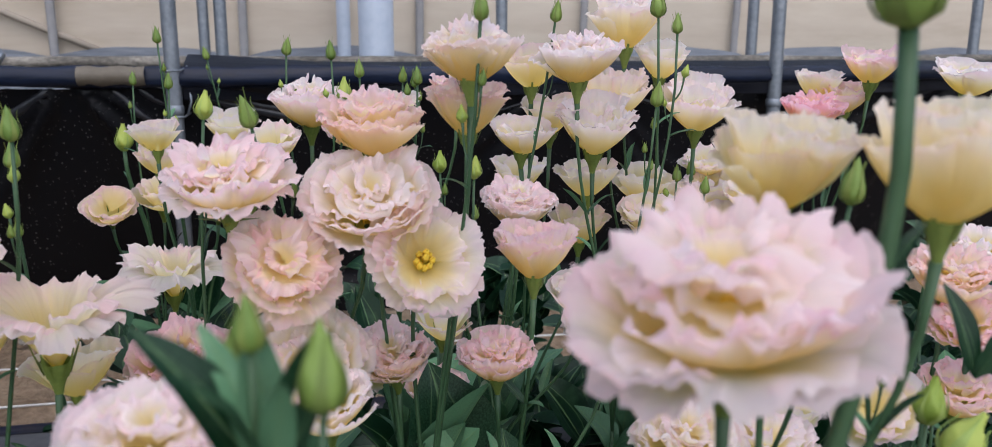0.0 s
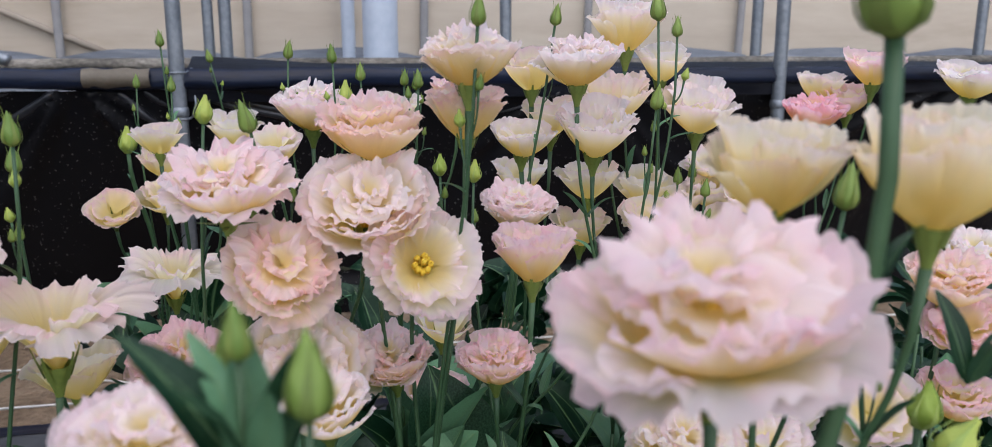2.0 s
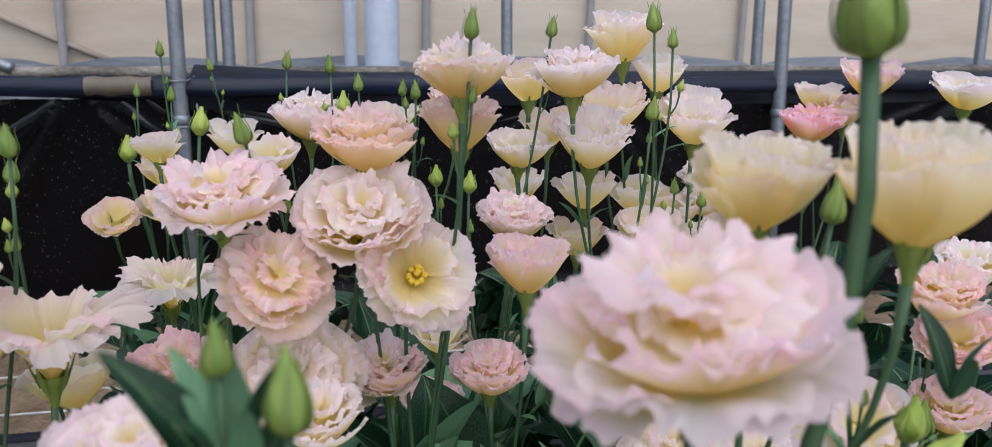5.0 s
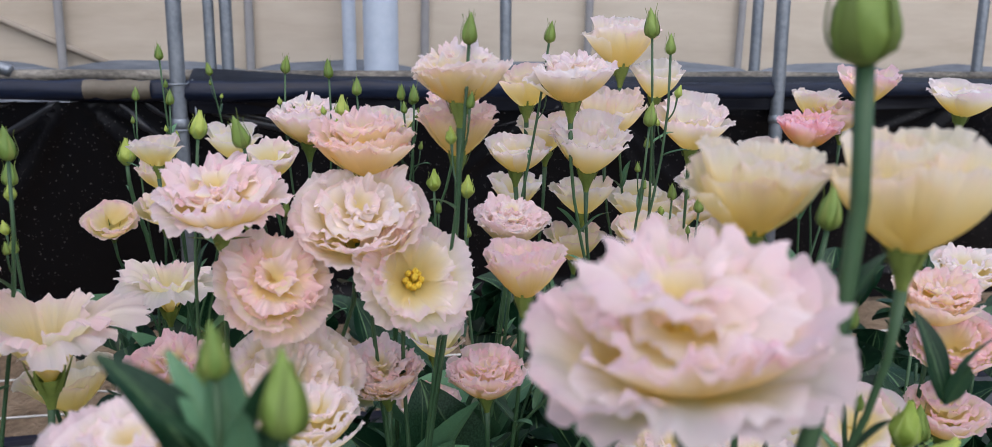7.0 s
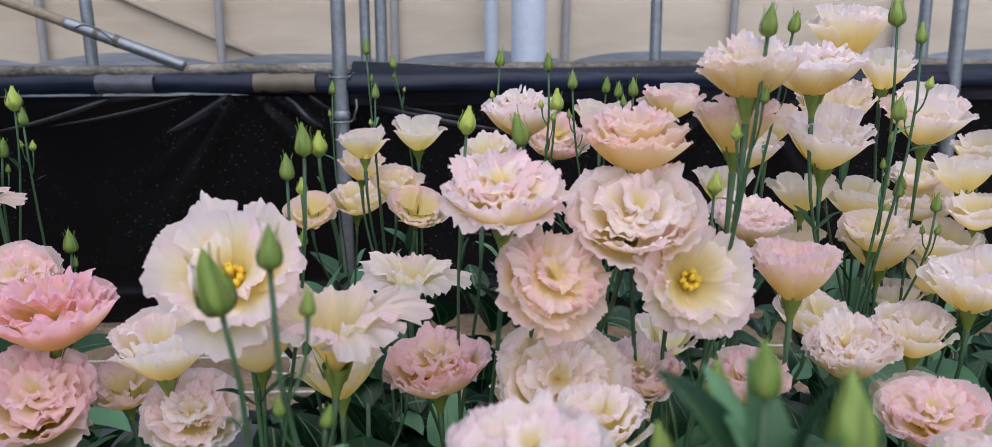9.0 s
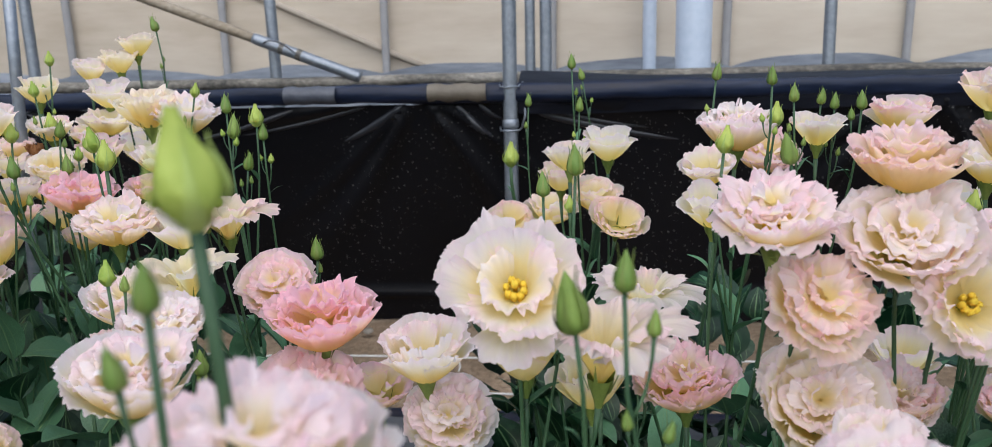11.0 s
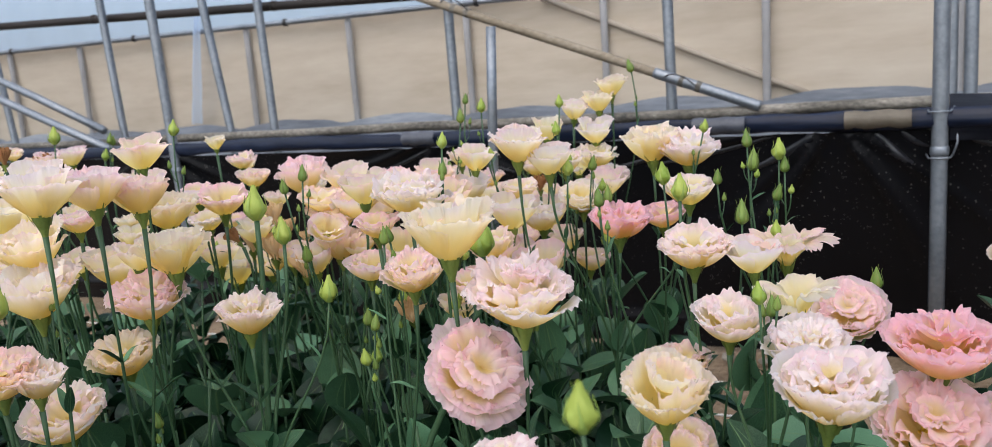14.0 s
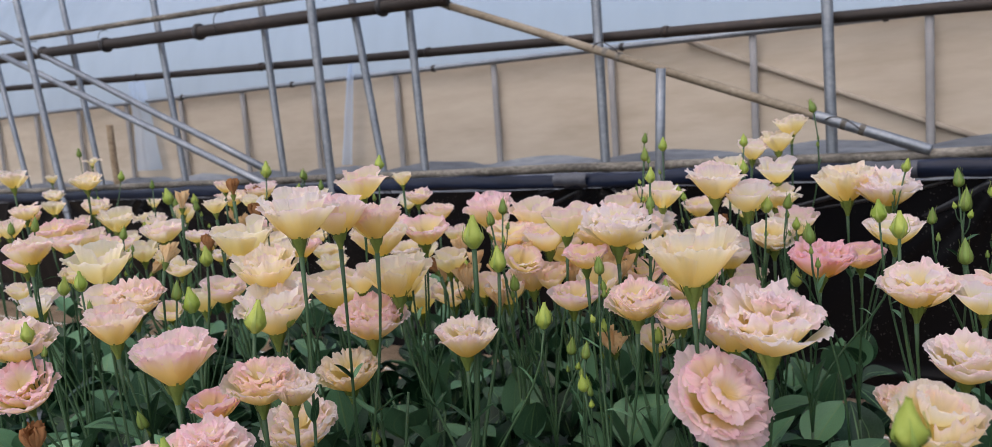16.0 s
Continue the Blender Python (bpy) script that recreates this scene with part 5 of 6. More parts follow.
plant(-1.044, 0.587, [("O", "p", -0.998, 0.559, 0.636, 0.060, 6, -37, 0), ("W", "n", -1.001, 0.570, 0.588, 0.029, 37, 212, 0), ("O", "b", -1.045, 0.579, 0.609, 0.045, 7, -63, 0)], [("Y", -1.020, 0.579, 0.638, 0.0083, 1, 244), ("Y", -1.068, 0.570, 0.712, 0.0110, 9, 76)])
plant(-0.887, 0.633, [("W", "k", -0.925, 0.591, 0.552, 0.043, 9, -58, 0), ("W", "k", -0.912, 0.627, 0.595, 0.037, 11, 254, 0), ("C", "k", -0.882, 0.636, 0.569, 0.049, 6, -82, 0)])
plant(-0.872, 0.682, [("O", "k", -0.845, 0.679, 0.618, 0.066, 6, -43, 1), ("W", "b", -0.868, 0.656, 0.567, 0.048, 24, -46, 0), ("O", "k", -0.897, 0.659, 0.615, 0.064, 5, -69, 0)])
plant(-1.201, 0.386, [("W", "k", -1.192, 0.360, 0.635, 0.035, 30, 104, 0), ("C", "k", -1.211, 0.366, 0.569, 0.033, 29, -41, 0), ("O", "p", -1.208, 0.439, 0.584, 0.059, 7, -25, 0)], [("Y", -1.192, 0.407, 0.626, 0.0142, 2, 356), ("Y", -1.207, 0.292, 0.631, 0.0200, 5, 356)], leaves=3)
plant(-0.211, 0.997, [("O", "k", -0.233, 0.930, 0.504, 0.059, 31, -84, 0), ("O", "k", -0.186, 0.981, 0.510, 0.069, 9, -58, 0)], [("G", -0.212, 1.002, 0.632, 0.0090, 4, 30)])
plant(-0.705, 0.851, [("O", "b", -0.734, 0.802, 0.570, 0.059, 4, -80, 0), ("O", "c", -0.679, 0.797, 0.594, 0.058, 8, -73, 0), ("O", "k", -0.689, 0.837, 0.511, 0.052, 6, -37, 0)], [("Y", -0.726, 0.844, 0.669, 0.0103, 3, 231), ("Y", -0.718, 0.852, 0.633, 0.0128, 4, 192)])
plant(-1.172, 0.486, [("W", "n", -1.175, 0.440, 0.698, 0.029, 6, 150, 0), ("W", "n", -1.176, 0.471, 0.665, 0.033, 4, 244, 0), ("W", "k", -1.204, 0.469, 0.607, 0.033, 41, 312, 0)])
plant(-0.688, 0.871, [("C", "p", -0.672, 0.864, 0.600, 0.054, 1, -80, 0), ("O", "c", -0.726, 0.863, 0.627, 0.050, 9, -80, 0), ("C", "k", -0.735, 0.874, 0.525, 0.050, 1, -73, 0)], [("Y", -0.665, 0.830, 0.537, 0.0130, 4, 49)])
plant(-0.876, 0.774, [("C", "p", -0.849, 0.755, 0.617, 0.056, 4, -42, 0), ("O", "p", -0.860, 0.741, 0.581, 0.053, 9, -51, 0), ("C", "k", -0.862, 0.773, 0.621, 0.060, 7, -78, 0)], [("G", -0.910, 0.746, 0.607, 0.0095, 7, 125), ("G", -0.848, 0.827, 0.691, 0.0109, 6, 356)])
plant(-0.852, 0.809, [("C", "b", -0.818, 0.777, 0.604, 0.059, 2, -71, 0), ("C", "p", -0.791, 0.822, 0.512, 0.070, 5, -54, 0), ("O", "k", -0.897, 0.803, 0.567, 0.065, 8, -80, 0)])
plant(-1.010, 0.628, [("C", "y", -1.007, 0.610, 0.589, 0.049, 4, -43, 0), ("W", "k", -0.985, 0.613, 0.567, 0.053, 7, -49, 0), ("C", "k", -0.974, 0.629, 0.556, 0.049, 3, -69, 0)], [("Y", -1.015, 0.649, 0.576, 0.0111, 12, 120)])
plant(-1.138, 0.504, [("C", "k", -1.132, 0.476, 0.581, 0.042, 8, -61, 0)])
plant(-0.696, 0.798, [("O", "c", -0.676, 0.781, 0.598, 0.050, 30, -50, 0)])
plant(-0.963, 0.682, [("W", "n", -0.964, 0.641, 0.548, 0.030, 34, 188, 0), ("W", "k", -0.987, 0.673, 0.565, 0.026, 3, 261, 0), ("W", "n", -0.959, 0.683, 0.569, 0.037, 41, 14, 0)])
plant(-1.346, 0.295, [("O", "k", -1.308, 0.273, 0.655, 0.055, 4, -10, 0), ("C", "b", -1.367, 0.297, 0.581, 0.038, 6, -48, 0)], [("G", -1.328, 0.292, 0.678, 0.0098, 9, 82), ("Y", -1.327, 0.313, 0.605, 0.0129, 6, 62)], leaves=3)
plant(-0.903, 0.723, [("C", "k", -0.908, 0.708, 0.591, 0.063, 2, -49, 0), ("O", "p", -0.894, 0.734, 0.626, 0.060, 6, -53, 0), ("O", "b", -0.945, 0.725, 0.616, 0.041, 3, -74, 0)])
plant(-0.114, 1.066, [("C", "c", -0.117, 1.051, 0.572, 0.070, 4, -91, 0)])
plant(-1.111, 0.658, [("O", "p", -1.086, 0.607, 0.634, 0.050, 10, -65, 0), ("W", "k", -1.040, 0.635, 0.568, 0.047, 7, -62, 0), ("C", "k", -1.133, 0.671, 0.543, 0.064, 2, -44, 0)], [("Y", -1.124, 0.659, 0.553, 0.0105, 14, 50)])
plant(-0.962, 0.712, [("O", "k", -0.973, 0.694, 0.614, 0.060, 6, -41, 0), ("C", "k", -0.967, 0.705, 0.586, 0.068, 8, -43, 1), ("C", "k", -0.964, 0.738, 0.625, 0.068, 5, -49, 0)])
plant(-1.236, 0.487, [("W", "k", -1.219, 0.484, 0.637, 0.032, 17, 23, 0), ("C", "y", -1.269, 0.483, 0.674, 0.033, -1, -23, 0), ("W", "n", -1.273, 0.470, 0.628, 0.035, 3, -50, 0)], [("G", -1.255, 0.480, 0.624, 0.0099, 10, 9)], leaves=3)
plant(-1.026, 0.721, [("W", "k", -1.020, 0.676, 0.574, 0.038, 15, 137, 0), ("W", "k", -1.053, 0.693, 0.586, 0.046, 0, -39, 0), ("C", "p", -1.030, 0.730, 0.632, 0.070, 4, -64, 1)])
plant(-0.788, 0.931, [("C", "y", -0.772, 0.919, 0.662, 0.050, 0, -36, 0), ("W", "n", -0.785, 0.916, 0.589, 0.035, 5, -51, 0), ("C", "k", -0.796, 0.955, 0.539, 0.070, 7, -89, 0)], [("Y", -0.748, 0.912, 0.698, 0.0102, 3, 47), ("Y", -0.849, 0.887, 0.700, 0.0114, 5, 19)])
plant(-1.176, 0.601, [("C", "y", -1.175, 0.581, 0.584, 0.045, 7, -32, 0)])
plant(-0.726, 0.988, [("O", "c", -0.726, 0.974, 0.623, 0.066, 7, -43, 0), ("C", "b", -0.732, 0.996, 0.651, 0.058, 5, -50, 0)])
plant(-1.345, 0.477, [("W", "k", -1.319, 0.472, 0.681, 0.034, 7, 54, 0), ("O", "c", -1.332, 0.466, 0.599, 0.040, 5, -20, 0), ("C", "y", -1.300, 0.473, 0.556, 0.055, 0, -13, 0)], [("Y", -1.307, 0.535, 0.597, 0.0091, 2, 13), ("G", -1.393, 0.431, 0.646, 0.0103, 9, 27)], leaves=3)
plant(-1.080, 0.771, [("C", "k", -1.053, 0.771, 0.610, 0.045, 1, -60, 0), ("O", "k", -1.102, 0.729, 0.521, 0.063, 4, -69, 0)])
plant(-1.420, 0.353, [("O", "p", -1.419, 0.318, 0.631, 0.046, 7, -26, 0), ("C", "k", -1.465, 0.327, 0.588, 0.035, 7, -33, 0), ("O", "y", -1.394, 0.363, 0.607, 0.040, 9, -22, 0)], leaves=3)
plant(-1.302, 0.594, [("C", "y", -1.280, 0.550, 0.671, 0.033, 2, -41, 0), ("C", "k", -1.292, 0.576, 0.544, 0.055, 5, -56, 0), ("W", "k", -1.319, 0.562, 0.640, 0.033, 26, 254, 0)], [("Y", -1.269, 0.568, 0.711, 0.0134, 9, 106)], leaves=3)
plant(-0.856, 0.912, [("O", "p", -0.812, 0.892, 0.528, 0.070, 1, -69, 0)], [("G", -0.890, 0.920, 0.708, 0.0090, 10, 17)])
plant(-1.421, 0.497, [("O", "c", -1.376, 0.477, 0.645, 0.055, 10, -54, 0), ("C", "y", -1.425, 0.509, 0.599, 0.035, 5, -32, 0), ("O", "p", -1.418, 0.431, 0.634, 0.047, 4, -48, 0)], leaves=3)
plant(-0.737, 1.085, [("C", "y", -0.748, 1.059, 0.687, 0.050, 1, -50, 0), ("C", "y", -0.737, 1.086, 0.707, 0.050, 1, -79, 0), ("C", "c", -0.750, 1.092, 0.568, 0.067, 9, -57, 0)], [("G", -0.704, 1.076, 0.733, 0.0117, 14, 161)])
plant(-0.818, 1.053, [("C", "c", -0.780, 1.043, 0.678, 0.050, 10, -44, 0), ("O", "k", -0.845, 1.051, 0.557, 0.064, 6, -77, 0)])
plant(-1.163, 0.761, [("O", "k", -1.144, 0.764, 0.630, 0.049, 3, -33, 0), ("C", "y", -1.170, 0.735, 0.505, 0.074, 1, -38, 0), ("C", "y", -1.215, 0.773, 0.676, 0.033, 2, -62, 0)], [("Y", -1.169, 0.717, 0.540, 0.0083, 11, 171)])
plant(-1.336, 0.613, [("O", "p", -1.316, 0.586, 0.683, 0.036, 5, -24, 0), ("W", "n", -1.323, 0.585, 0.676, 0.033, 5, 16, 0), ("W", "k", -1.339, 0.582, 0.596, 0.028, 14, 364, 0)], leaves=3)
plant(-1.294, 0.651, [("C", "k", -1.284, 0.614, 0.604, 0.033, 6, -49, 0), ("O", "y", -1.269, 0.662, 0.588, 0.055, 1, -62, 0)], leaves=3)
plant(-1.346, 0.570, [("O", "b", -1.344, 0.538, 0.602, 0.034, 6, -48, 0), ("O", "k", -1.382, 0.585, 0.691, 0.033, 6, -18, 0)], leaves=3)
plant(-0.922, 0.944, [("C", "k", -0.901, 0.912, 0.628, 0.043, 3, -67, 0), ("C", "p", -0.923, 0.966, 0.584, 0.074, 8, -61, 0)], [("G", -0.904, 0.885, 0.620, 0.0085, 4, 283)])
plant(-1.506, 0.426, [("O", "p", -1.489, 0.406, 0.638, 0.048, 5, -16, 0), ("T", "c", -1.507, 0.373, 0.565, 0.054, 6, -17, 0), ("C", "p", -1.519, 0.451, 0.612, 0.038, 4, -52, 0)], [("G", -1.531, 0.359, 0.662, 0.0101, 3, 62)], leaves=3)
plant(-0.973, 0.952, [("C", "c", -0.992, 0.922, 0.560, 0.070, 0, -49, 0)])
plant(-1.561, 0.356, [("C", "y", -1.547, 0.313, 0.586, 0.057, 2, -13, 0), ("C", "k", -1.563, 0.371, 0.660, 0.044, 3, -1, 0)], leaves=3)
plant(-1.453, 0.532, [("W", "k", -1.449, 0.505, 0.584, 0.031, 41, 59, 0), ("C", "y", -1.514, 0.495, 0.653, 0.055, 6, -11, 0), ("O", "b", -1.445, 0.574, 0.622, 0.038, 8, -12, 0)], leaves=3)
plant(-1.186, 0.856, [("C", "k", -1.183, 0.847, 0.583, 0.042, 2, -53, 0)])
plant(-1.593, 0.482, [("O", "p", -1.576, 0.431, 0.649, 0.055, 8, -35, 0), ("C", "k", -1.570, 0.483, 0.628, 0.051, 1, -26, 0), ("O", "p", -1.619, 0.485, 0.648, 0.052, 1, -14, 0)], leaves=3)
plant(-1.544, 0.586, [("C", "y", -1.545, 0.548, 0.598, 0.051, 5, -39, 0), ("O", "c", -1.549, 0.598, 0.621, 0.035, 8, -47, 0)], [("Y", -1.544, 0.523, 0.597, 0.0117, 14, 51), ("Y", -1.577, 0.576, 0.630, 0.0121, 12, 319)], leaves=3)
plant(-1.423, 0.764, [("O", "y", -1.434, 0.705, 0.591, 0.055, 7, -35, 0), ("O", "p", -1.490, 0.711, 0.616, 0.054, -1, -54, 0)], [("Y", -1.430, 0.761, 0.667, 0.0109, 14, 29), ("G", -1.425, 0.769, 0.690, 0.0100, 8, 65), ("G", -1.424, 0.773, 0.686, 0.0091, 14, 6)], leaves=3)
plant(-1.665, 0.463, [("O", "k", -1.646, 0.434, 0.677, 0.044, 4, -39, 0)], leaves=3)
plant(-1.351, 0.932, [("O", "p", -1.325, 0.932, 0.635, 0.051, 5, -40, 0), ("O", "y", -1.398, 0.893, 0.570, 0.055, 6, -60, 0)], leaves=3)
plant(-1.197, 1.013, [("T", "y", -1.201, 1.013, 0.554, 0.055, 3, -77, 0)], [("Y", -1.178, 1.006, 0.550, 0.0103, 12, 123)])
plant(-0.980, 1.183, [("T", "k", -0.984, 1.135, 0.536, 0.071, 2, -78, 0), ("O", "k", -1.005, 1.183, 0.563, 0.064, 0, -71, 0)], leaves=3)
plant(-1.746, 0.562, [("C", "p", -1.680, 0.541, 0.611, 0.058, 0, -20, 0), ("C", "k", -1.735, 0.530, 0.634, 0.055, 8, -4, 0), ("O", "y", -1.740, 0.582, 0.709, 0.053, 7, -42, 0)], [("G", -1.747, 0.559, 0.628, 0.0122, 2, 159)], leaves=3)
plant(-1.101, 1.154, [("O", "y", -1.111, 1.131, 0.511, 0.063, 4, -35, 0)], leaves=3)
plant(-1.419, 0.985, [("O", "k", -1.435, 0.933, 0.546, 0.051, 2, -28, 0), ("O", "p", -1.400, 0.977, 0.525, 0.051, 4, -60, 0)], leaves=3)
plant(-1.590, 0.770, [("O", "k", -1.611, 0.767, 0.658, 0.057, 8, -61, 0), ("C", "p", -1.590, 0.820, 0.661, 0.056, -1, -28, 0)], [("G", -1.609, 0.693, 0.650, 0.0117, 10, 273)], leaves=3)
plant(-1.212, 1.122, [("C", "y", -1.225, 1.121, 0.544, 0.055, 2, -79, 0)], leaves=3)
plant(-1.851, 0.469, [("C", "y", -1.816, 0.454, 0.634, 0.052, 9, -45, 0)], [("Y", -1.853, 0.482, 0.666, 0.0089, 14, 350)], leaves=3)
plant(-1.777, 0.621, [("O", "c", -1.779, 0.611, 0.662, 0.045, 9, -16, 0), ("C", "k", -1.769, 0.626, 0.637, 0.042, 4, -17, 0), ("C", "k", -1.788, 0.591, 0.635, 0.036, 2, -3, 0)], leaves=3)
plant(-1.444, 1.068, [("C", "y", -1.434, 1.063, 0.512, 0.055, 2, -64, 0)], leaves=3)
plant(-0.962, 1.359, [("O", "k", -0.988, 1.350, 0.559, 0.067, 6, -82, 0), ("T", "y", -0.918, 1.391, 0.551, 0.070, 5, -74, 0)], [("Y", -1.012, 1.334, 0.578, 0.0106, 7, 166)], leaves=3)
plant(-1.902, 0.547, [("O", "k", -1.864, 0.539, 0.652, 0.055, 8, -49, 0), ("C", "k", -1.923, 0.552, 0.718, 0.055, 1, -34, 0)], leaves=3)
plant(-1.838, 0.740, [("C", "y", -1.818, 0.685, 0.586, 0.056, 3, -11, 0), ("O", "c", -1.812, 0.746, 0.620, 0.040, 4, -18, 0)], [("G", -1.823, 0.738, 0.620, 0.0084, 9, 308), ("Y", -1.872, 0.673, 0.665, 0.0087, 1, 192), ("G", -1.815, 0.748, 0.684, 0.0099, 1, 302)], leaves=3)
plant(-1.636, 1.000, [("C", "y", -1.623, 0.981, 0.629, 0.055, 0, -36, 0)], leaves=3)
plant(-1.769, 0.794, [("C", "k", -1.786, 0.788, 0.632, 0.038, 2, -42, 0)], [("Y", -1.765, 0.800, 0.650, 0.0125, 7, 301), ("G", -1.815, 0.792, 0.644, 0.0109, 14, 4)], leaves=3)
plant(-1.935, 0.700, [("O", "k", -1.903, 0.686, 0.655, 0.056, 4, -39, 0), ("C", "y", -1.941, 0.625, 0.658, 0.044, 3, -30, 0)], [("Y", -1.928, 0.757, 0.703, 0.0128, 11, 46)], leaves=3)
plant(-1.791, 0.895, [("O", "p", -1.784, 0.892, 0.546, 0.057, 0, -27, 0)], leaves=3)
plant(-1.170, 1.443, [("T", "y", -1.162, 1.423, 0.558, 0.072, 4, -82, 0)], leaves=3)
plant(-1.934, 0.873, [("T", "y", -1.945, 0.808, 0.609, 0.054, 0, -27, 0), ("C", "y", -1.913, 0.876, 0.610, 0.055, 4, -13, 0)], [("Y", -1.945, 0.888, 0.639, 0.0122, 4, 250)], leaves=3)
plant(-2.069, 0.721, [("O", "c", -2.024, 0.689, 0.584, 0.057, 9, -47, 0), ("O", "c", -2.075, 0.696, 0.678, 0.043, 8, -13, 0)], leaves=3)
plant(-1.820, 1.085, [("C", "k", -1.786, 1.082, 0.580, 0.055, 9, -25, 0), ("O", "k", -1.820, 1.043, 0.561, 0.055, 0, -20, 0)], leaves=3)
plant(-1.891, 0.963, [("W", "k", -1.880, 0.971, 0.593, 0.042, 22, -60, 0), ("O", "p", -1.922, 0.928, 0.541, 0.058, 2, -44, 0)], leaves=3)
plant(-2.150, 0.702, [("O", "k", -2.133, 0.673, 0.564, 0.057, 2, -48, 0)], leaves=3)
plant(-1.673, 1.328, [("C", "c", -1.681, 1.308, 0.580, 0.055, 9, -51, 0)], leaves=3)
plant(-1.835, 1.193, [("O", "y", -1.852, 1.173, 0.521, 0.058, 10, -43, 0)], leaves=3)
plant(-2.062, 0.930, [("C", "y", -2.067, 0.907, 0.633, 0.035, 0, -29, 0)], leaves=3)
plant(-2.378, 0.974, [("T", "y", -2.389, 0.959, 0.731, 0.035, 0, -30, 0)], leaves=3)
plant(-2.446, 0.894, [("C", "y", -2.432, 0.878, 0.698, 0.033, -1, -4, 0)], leaves=3)
near = plant(-0.021, 0.174, [], [("G", -0.003, 0.152, 0.643, 0.0105, 10, 80), ("G", -0.017, 0.160, 0.650, 0.0070, 4, 100)], spray=False)
leafy_tip(near, -0.014, 0.157, 0.614, [(185, 66, 0.046), (168, 79, 0.040), (30, 82, 0.038), (300, 78, 0.036), (235, 74, 0.040), (0, 70, 0.032), (110, 82, 0.038)])
stray = plant(0.214, 0.240, [], [("Y", 0.217, 0.251, 0.570, 0.0115, 5, 0), ("Y", 0.207, 0.222, 0.571, 0.0140, 55, 20), ("G", 0.196, 0.262, 0.610, 0.0060, 4, 20)])
leafy_tip(stray, 0.198, 0.212, 0.598, [(130, 74, 0.032), (15, 68, 0.030), (260, 60, 0.026)])
plant(-0.145, 0.271, [], [("G", -0.151, 0.266, 0.635, 0.0133, 14, 236)])
plant(-0.425, 0.174, [], [("Y", -0.437, 0.169, 0.624, 0.0128, 4, 272)])
plant(-0.743, 0.477, [], [("Y", -0.746, 0.462, 0.514, 0.0090, 6, 89), ("G", -0.743, 0.461, 0.543, 0.0090, 11, 77)], spray=False)
plant(-0.463, 0.766, [], [("G", -0.502, 0.700, 0.628, 0.0091, 6, 294), ("G", -0.452, 0.734, 0.607, 0.0104, 13, 333), ("G", -0.489, 0.782, 0.655, 0.0110, 9, 103), ("G", -0.483, 0.781, 0.633, 0.0138, 8, 25), ("Y", -0.456, 0.771, 0.645, 0.0132, 0, 256)])
plant(-0.571, 0.625, [], [("G", -0.586, 0.601, 0.626, 0.0104, 1, 96)])
plant(-0.458, 0.785, [], [("G", -0.451, 0.772, 0.629, 0.0099, 0, 355)])
plant(-0.223, 1.077, [], [("Y", -0.239, 1.052, 0.560, 0.0198, 2, 319)])
plant(-0.136, 1.140, [], [("G", -0.150, 1.131, 0.653, 0.0098, 10, 205)], leaves=3)
plant(-1.391, 0.788, [], [("G", -1.406, 0.788, 0.669, 0.0100, 1, 184)], leaves=3)
plant(-1.698, 0.716, [], [("Y", -1.717, 0.713, 0.665, 0.0186, 14, 194)], leaves=3)
plant(-2.326, 0.916, [], [("G", -2.313, 0.889, 0.755, 0.0128, 3, 164)], leaves=3)
# flowerless shoots that thicken the foliage
shoot(-0.040, 0.280, 0.44, 3)
shoot(0.268, 0.425, 0.39, 3)
shoot(-0.009, 0.483, 0.41, 3)
shoot(-0.212, 0.509, 0.37, 3)
shoot(0.010, 0.513, 0.45, 3)
shoot(-0.374, 0.347, 0.31, 3)
shoot(0.065, 0.481, 0.35, 3)
shoot(-0.409, 0.428, 0.31, 3)
shoot(-0.503, 0.283, 0.37, 3)
shoot(0.091, 0.480, 0.42, 3)
shoot(0.148, 0.527, 0.37, 3)
shoot(-0.614, 0.399, 0.44, 3)
shoot(0.379, 0.424, 0.45, 3)
shoot(-0.141, 0.538, 0.46, 3)
shoot(-0.210, 0.486, 0.44, 3)
shoot(0.251, 0.517, 0.36, 3)
shoot(0.391, 0.440, 0.40, 3)
shoot(-0.259, 0.521, 0.41, 3)
shoot(-0.368, 0.488, 0.44, 3)
shoot(-0.040, 0.603, 0.31, 3)
shoot(0.122, 0.584, 0.33, 3)
shoot(0.073, 0.615, 0.45, 3)
shoot(0.257, 0.572, 0.39, 3)
shoot(-0.684, 0.439, 0.31, 3)
shoot(-0.909, 0.316, 0.37, 3)
shoot(-0.381, 0.657, 0.37, 3)
shoot(-0.470, 0.693, 0.40, 3)
shoot(-0.984, 0.370, 0.31, 3)
shoot(0.256, 0.672, 0.37, 3)
shoot(0.121, 0.758, 0.41, 3)
shoot(-0.993, 0.308, 0.40, 3)
shoot(-0.760, 0.452, 0.35, 3)
shoot(0.296, 0.704, 0.37, 3)
shoot(-0.665, 0.540, 0.37, 3)
shoot(0.286, 0.746, 0.44, 3)
shoot(-0.779, 0.571, 0.30, 3)
shoot(-0.958, 0.404, 0.40, 3)
shoot(-1.028, 0.286, 0.38, 3)
shoot(-1.045, 0.407, 0.44, 3)
shoot(0.155, 0.810, 0.36, 3)
shoot(-0.690, 0.672, 0.35, 3)
shoot(-0.726, 0.680, 0.37, 3)
shoot(-1.139, 0.336, 0.31, 3)
shoot(-0.790, 0.570, 0.35, 3)
shoot(-0.637, 0.761, 0.39, 3)
shoot(-0.189, 0.884, 0.38, 3)
shoot(-0.986, 0.447, 0.30, 3)
